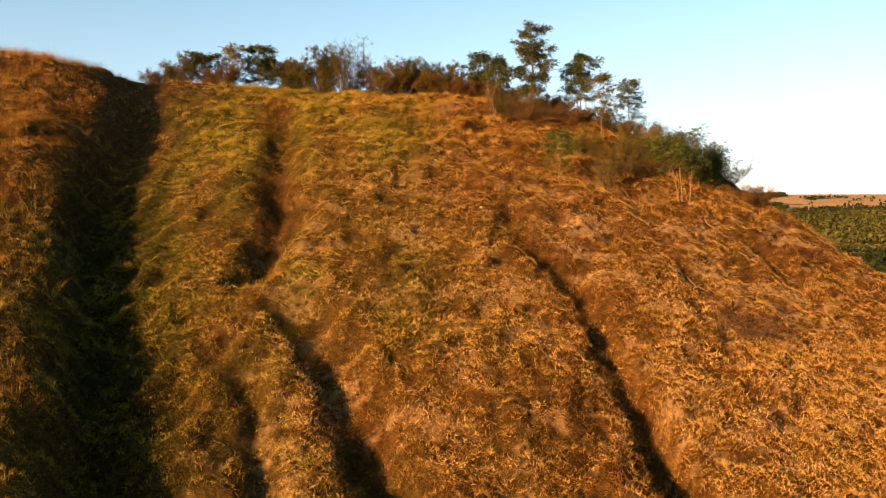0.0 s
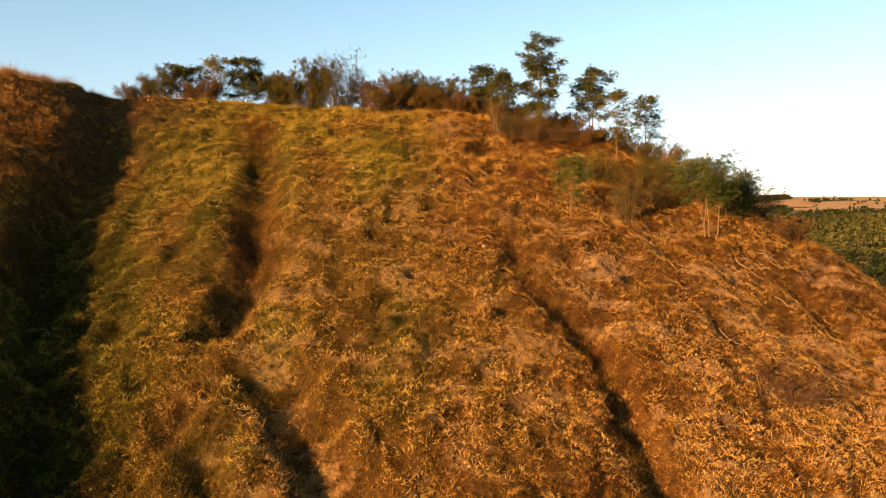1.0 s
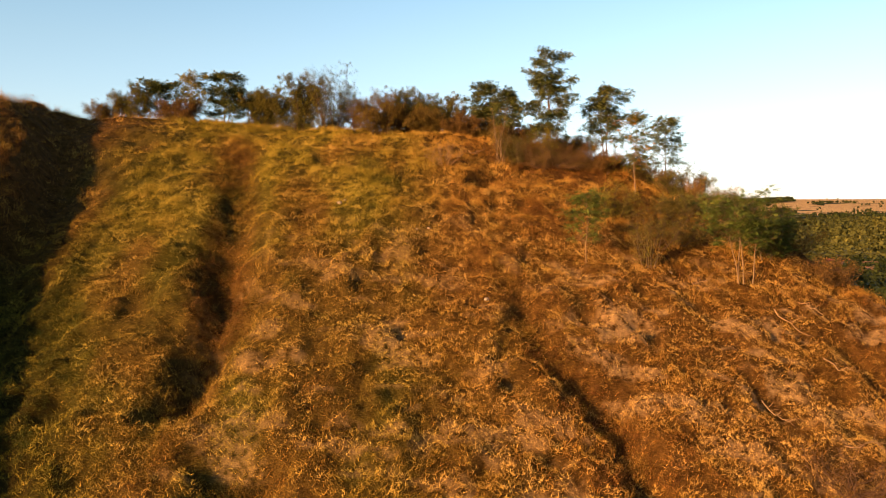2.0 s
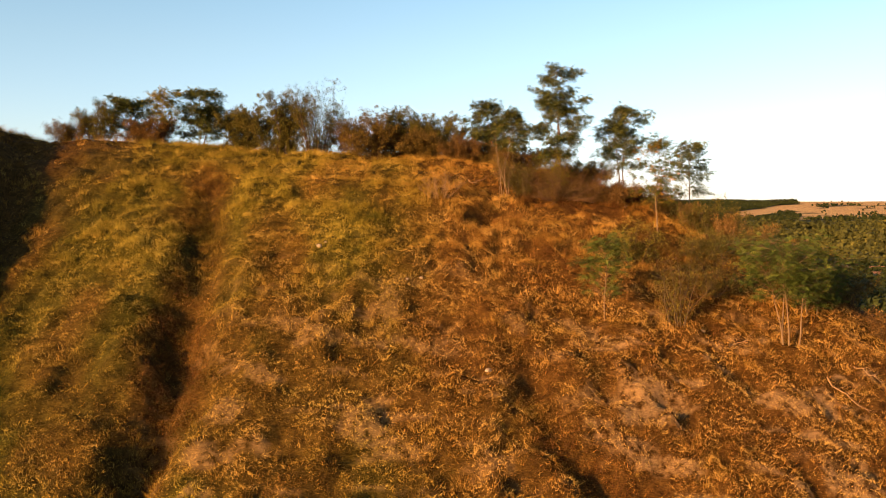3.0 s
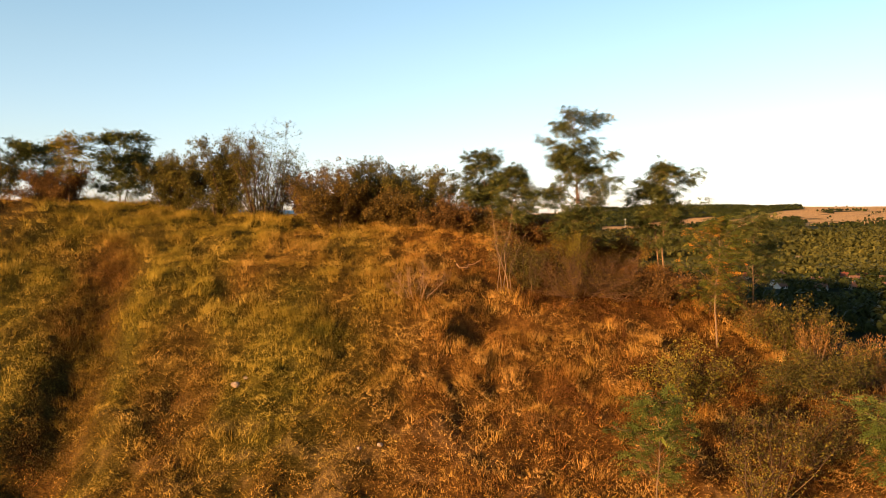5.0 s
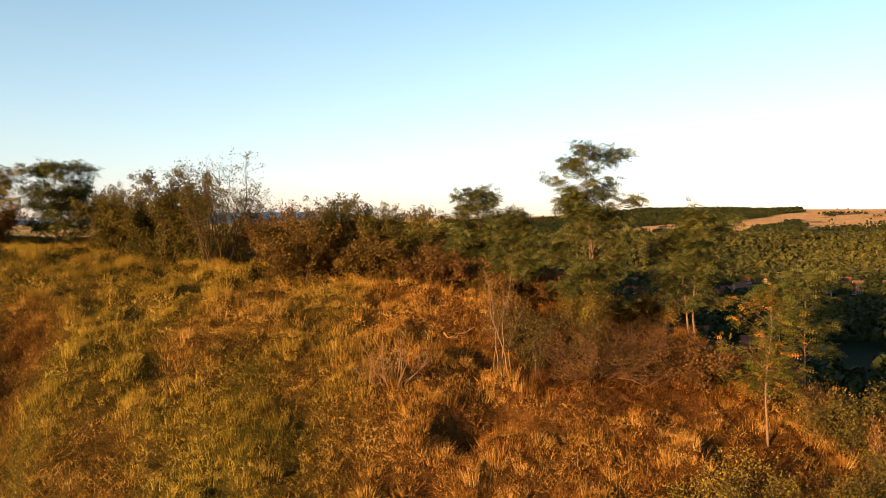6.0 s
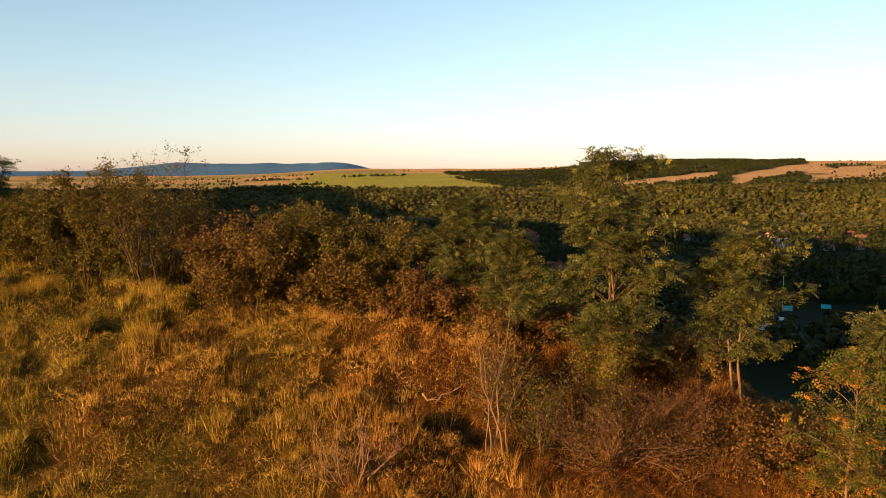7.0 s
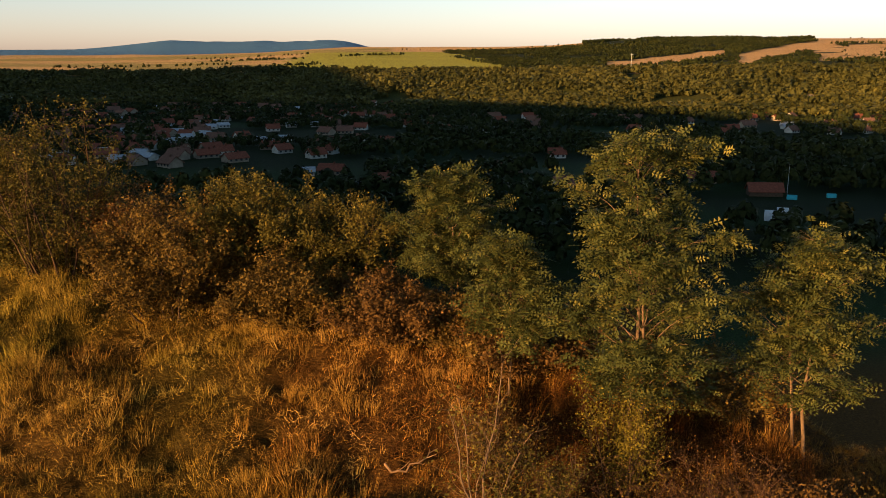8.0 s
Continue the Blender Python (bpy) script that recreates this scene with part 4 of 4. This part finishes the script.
wx, wy = wooded(105000, -700, 900, 520, 1200, lambda x, y: (above_foot(x, y) > -40) & (above_foot(x, y) < 285 + 90 * (fbm(x / 60, y / 60, 51) - 0.5)) & (groves(x, y) > 0.33) & ~stubble_strip(x, y))
woods("hillside_woods", wx, wy, rng.uniform(3.2, 7.5, len(wx)), "mixed green woods on the far valley side", 13, 1.05, mat=HILL_LEAF_LIT)
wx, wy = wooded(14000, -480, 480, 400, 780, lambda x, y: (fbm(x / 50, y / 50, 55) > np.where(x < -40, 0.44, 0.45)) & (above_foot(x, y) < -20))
woods("valley_trees", wx, wy, rng.uniform(3.0, 6.5, len(wx)), "trees between the houses in the valley, toned dark for shade", 24, 0.8)
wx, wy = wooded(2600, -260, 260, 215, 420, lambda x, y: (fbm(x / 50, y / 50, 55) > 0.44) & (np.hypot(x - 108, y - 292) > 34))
woods("valley_trees", wx, wy, rng.uniform(3.5, 8.0, len(wx)), "trees below the hill in the valley, toned dark for shade", 80, 0.55)
wx, wy = wooded(46000, -40, 1250, 950, 2350, lambda x, y: plateau_wood(x, y) & (fbm(x / 90, y / 140, 57) > 0.36))
woods("plateau_woods", wx, wy, rng.uniform(2.8, 5.5, len(wx)) * (1 + 0.35 * smooth(1600, 2000, wy)), "dark belts of wood between far fields", 11, 1.2)
# thin hedges in the fields: start and end (x, y), number of bushes
hx, hy = [], []
for (ax, ay), (bx, by), n in [((-205, 1600), (-95, 1640), 60), ((-250, 1240), (-190, 1270), 40), ((5, 1480), (75, 1150), 70), ((-420, 1500), (-260, 1530), 50), ((-620, 1300), (-330, 1330), 50),
                              ((-130, 2080), (330, 2120), 26), ((900, 2000), (1150, 2080), 14), ((-560, 1800), (-300, 1830), 40)]:
    along_hedge = rng.uniform(0, 1, n)
    hx += list(ax + (bx - ax) * along_hedge + rng.normal(0, 3, n))
    hy += list(ay + (by - ay) * along_hedge + rng.normal(0, 5, n))
woods("field_hedges", np.array(hx), np.array(hy), rng.uniform(2.5, 6, len(hx)), "thin hedges between the far fields", 20)


# ---- houses in the valley ----
WALL_WHITE = plain_material("white_render", (0.26, 0.25, 0.23), (0.44, 0.43, 0.40), 0.6)
WALL_CREAM = plain_material("cream_render", (0.16, 0.13, 0.10), (0.27, 0.22, 0.17), 0.6)
BOARDS = plain_material("dark_boards", (0.05, 0.035, 0.025), (0.10, 0.07, 0.05), 3.0)
ROOF_RED = plain_material("clay_tile", (0.10, 0.032, 0.022), (0.18, 0.062, 0.038), 1.5)
ROOF_BROWN = plain_material("old_tile", (0.085, 0.045, 0.034), (0.16, 0.082, 0.058), 1.5)
ROOF_GREY = plain_material("grey_sheet_roof", (0.17, 0.19, 0.22), (0.28, 0.3, 0.33), 1.0, 0.5)
GLASS_DARK = plain_material("dark_window", (0.02, 0.025, 0.03), (0.05, 0.06, 0.07), 2.0, 0.15)
TARP = plain_material("turquoise_tarpaulin", (0.02, 0.20, 0.25), (0.04, 0.30, 0.35), 1.0, 0.5)
FILM = plain_material("white_film", (0.32, 0.34, 0.36), (0.48, 0.49, 0.5), 1.0, 0.5)


def prism(name, corners, mat):
    """A closed mesh from corner rings: each face listed by corner numbers."""
    verts, faces = corners
    me = bpy.data.meshes.new(name)
    me.from_pydata(verts, [], faces)
    me.materials.append(mat)
    return me


def box(x0, x1, y0, y1, z0, z1):
    v = [(x0, y0, z0), (x1, y0, z0), (x1, y1, z0), (x0, y1, z0), (x0, y0, z1), (x1, y0, z1), (x1, y1, z1), (x0, y1, z1)]
    return v, [(3, 2, 1, 0), (4, 5, 6, 7), (0, 1, 5, 4), (1, 2, 6, 5), (2, 3, 7, 6), (3, 0, 4, 7)]


def house(name, length, depth, eaves, rise, wall, roof, label, windows=3, chimney=True, category="house"):
    """A plain village house: gabled walls, an overhanging roof with thickness, windows and a chimney."""
    h = new(name)
    length, depth, eaves, rise = 0.7 * length, 0.82 * depth, 0.62 * eaves, 0.9 * rise
    l, d = length / 2, depth / 2
    v = [(-l, -d, -1), (l, -d, -1), (l, d, -1), (-l, d, -1), (-l, -d, eaves), (l, -d, eaves), (l, d, eaves), (-l, d, eaves), (-l, 0, eaves + rise), (l, 0, eaves + rise)]
    body = part("wall", prism("wall", (v, [(3, 2, 1, 0), (0, 1, 5, 4), (2, 3, 7, 6), (1, 2, 6, 9, 5), (3, 0, 4, 8, 7), (4, 5, 9, 8), (6, 7, 8, 9)]), wall), h)
    o, e, k = 0.5, eaves - 0.5 * rise / d, 0.22
    for side in (-1, 1):
        y1 = side * (d + o)
        w = [(-l - o, y1, e + 0.04), (l + o, y1, e + 0.04), (l + o, 0, eaves + rise + 0.04), (-l - o, 0, eaves + rise + 0.04)]
        w += [(a, b, c + k) for a, b, c in w]
        part("roof_slope", prism("roof_slope", (w, [(0, 1, 2, 3), (7, 6, 5, 4), (0, 4, 5, 1), (1, 5, 6, 2), (2, 6, 7, 3), (3, 7, 4, 0)]), roof), h)
    if chimney:
        part("chimney", prism("chimney", box(0.2 * l, 0.2 * l + 0.6, -0.2 * d, -0.2 * d + 0.6, eaves + 0.4 * rise, eaves + rise + 0.9), roof), h)
    for k in range(windows):
        x = -l + length * (k + 0.5) / windows
        part("window", prism("window", box(x - 0.5, x + 0.5, -d - 0.03, -d + 0.1, 0.65, 1.5), GLASS_DARK), h)
    return tagged(h, label, category, "houses of the village")


def put(thing, x, y, turn, first):
    """Sets a thing, or a copy of it after the first time, on the valley floor."""
    m = pose(x, y, ground_at(x, y), 0, 0, turn)
    if first:
        thing.matrix_basis = m
        return thing
    return copy_thing(thing, m)


KINDS = [
    house("house", 11, 8, 3.2, 2.6, WALL_WHITE, ROOF_RED, "white village house with a red tiled roof"),
    house("house", 13, 8, 3.2, 2.8, WALL_CREAM, ROOF_BROWN, "cream village house with an old brown roof", 4),
    house("house", 9, 7, 3.0, 2.4, WALL_WHITE, ROOF_BROWN, "small white house with a brown tiled roof"),
    house("house", 14, 8, 3.0, 2.4, WALL_CREAM, ROOF_RED, "long house with a red tiled roof", 4),
    house("house", 10, 7, 2.8, 1.6, WALL_WHITE, ROOF_GREY, "white house with a grey sheet roof", 3, False),
]
SPOTS = [(-32, 474, 0), (25, 370, 1), (50, 420, 0), (-45, 365, 3), (-22, 337, 0), (-55, 362, 4), (-29, 322, 4), (94, 344, 3), (41, 331, 2), (-156, 419, 3), (-143, 425, 4),
         (-101, 485, 4), (-227, 654, 0), (-198, 543, 1), (-176, 543, 0), (-180, 712, 3), (-135, 653, 4), (-78, 604, 2), (-55, 562, 0), (134, 640, 2), (228, 652, 3), (289, 640, 0), (301, 600, 1)]
used = set()
for k, (x, y, kind) in enumerate(SPOTS):
    put(KINDS[kind], x, y, (k * 37) % 50 - 25, kind not in used)
    used.add(kind)
taken = [(x, y) for x, y, kind in SPOTS]
for k in range(400):
    x, y = rng.uniform(-330, -40), rng.uniform(370, 820)
    if k > 350:
        x, y = rng.uniform(-40, 300), rng.uniform(520, 660)
    elif k > 200:
        y = rng.uniform(390, 640)
        x = -0.335 * y + rng.normal(0, 28)
    if abs(x) < 0.58 * y and min(math.hypot(x - a, y - b) for a, b in taken) > 10:
        taken.append((x, y))
        put(KINDS[int(rng.integers(0, 5))], x, y, rng.uniform(-45, 45), False)
barn = put(house("barn", 15, 8, 2.8, 2.6, BOARDS, ROOF_RED, "long dark boarded farm barn with a red tiled roof", 0, False, "barn"), 106, 315, -8, True)
hall = put(house("hall", 34, 12, 7.0, 1.0, WALL_WHITE, ROOF_GREY, "long white flat-roofed hall on the village edge", 9, False, "hall"), -440, 860, 12, True)


def shed(name, x, y, w, h, mat, label, category):
    """A low hooped cover of sheeting or film."""
    n = 9
    v, f = [], []
    for end in (-0.5, 0.5):
        for k in range(n):
            a = math.pi * k / (n - 1)
            v.append((0.5 * w * math.cos(a), end * w * 1.2, h * math.sin(a) ** 0.8 - 0.05))
    f = [(k, k + 1, n + k + 1, n + k) for k in range(n - 1)] + [tuple(range(n)), tuple(range(2 * n - 1, n - 1, -1))]
    ob = new(name, prism(name, (v, f), mat))
    ob.matrix_basis = pose(x, y, ground_at(x, y), 0, 0, 70)
    return tagged(ob, label, category)


shed("tarpaulin_cover", 112, 307, 2.6, 1.5, TARP, "turquoise tarpaulin over a farm stack", "tarpaulin")
shed("tarpaulin_cover", 126, 310, 2.4, 1.4, TARP, "turquoise tarpaulin over a farm stack", "tarpaulin")
shed("film_stack", 92, 272, 2.6, 3.0, FILM, "pale film-wrapped heap on the meadow", "stack")
shed("film_stack", 97, 276, 2.6, 3.0, FILM, "pale film-wrapped heap on the meadow", "stack")


def mast(name, x, y, h, r, label):
    m = new(name)
    m.location = (x, y, ground_at(x, y) - 0.3)
    part("pole", quick_mesh("pole", *tubes([(np.array([(0, 0, 0), (0, 0, h * 0.5), (0, 0, h)]), r, 0.6 * r)], 6), FILM), m)
    part("crossarm", prism("crossarm", box(-4 * r, 4 * r, -0.5 * r, 0.5 * r, h * 0.93, h * 0.93 + r), FILM), m)
    return tagged(m, label, "mast")


mast("mast", 205, 1010, 20, 0.35, "pale mast on the far hillside")
mast("pole", 114, 316, 11, 0.07, "thin pale pole beside the farm")
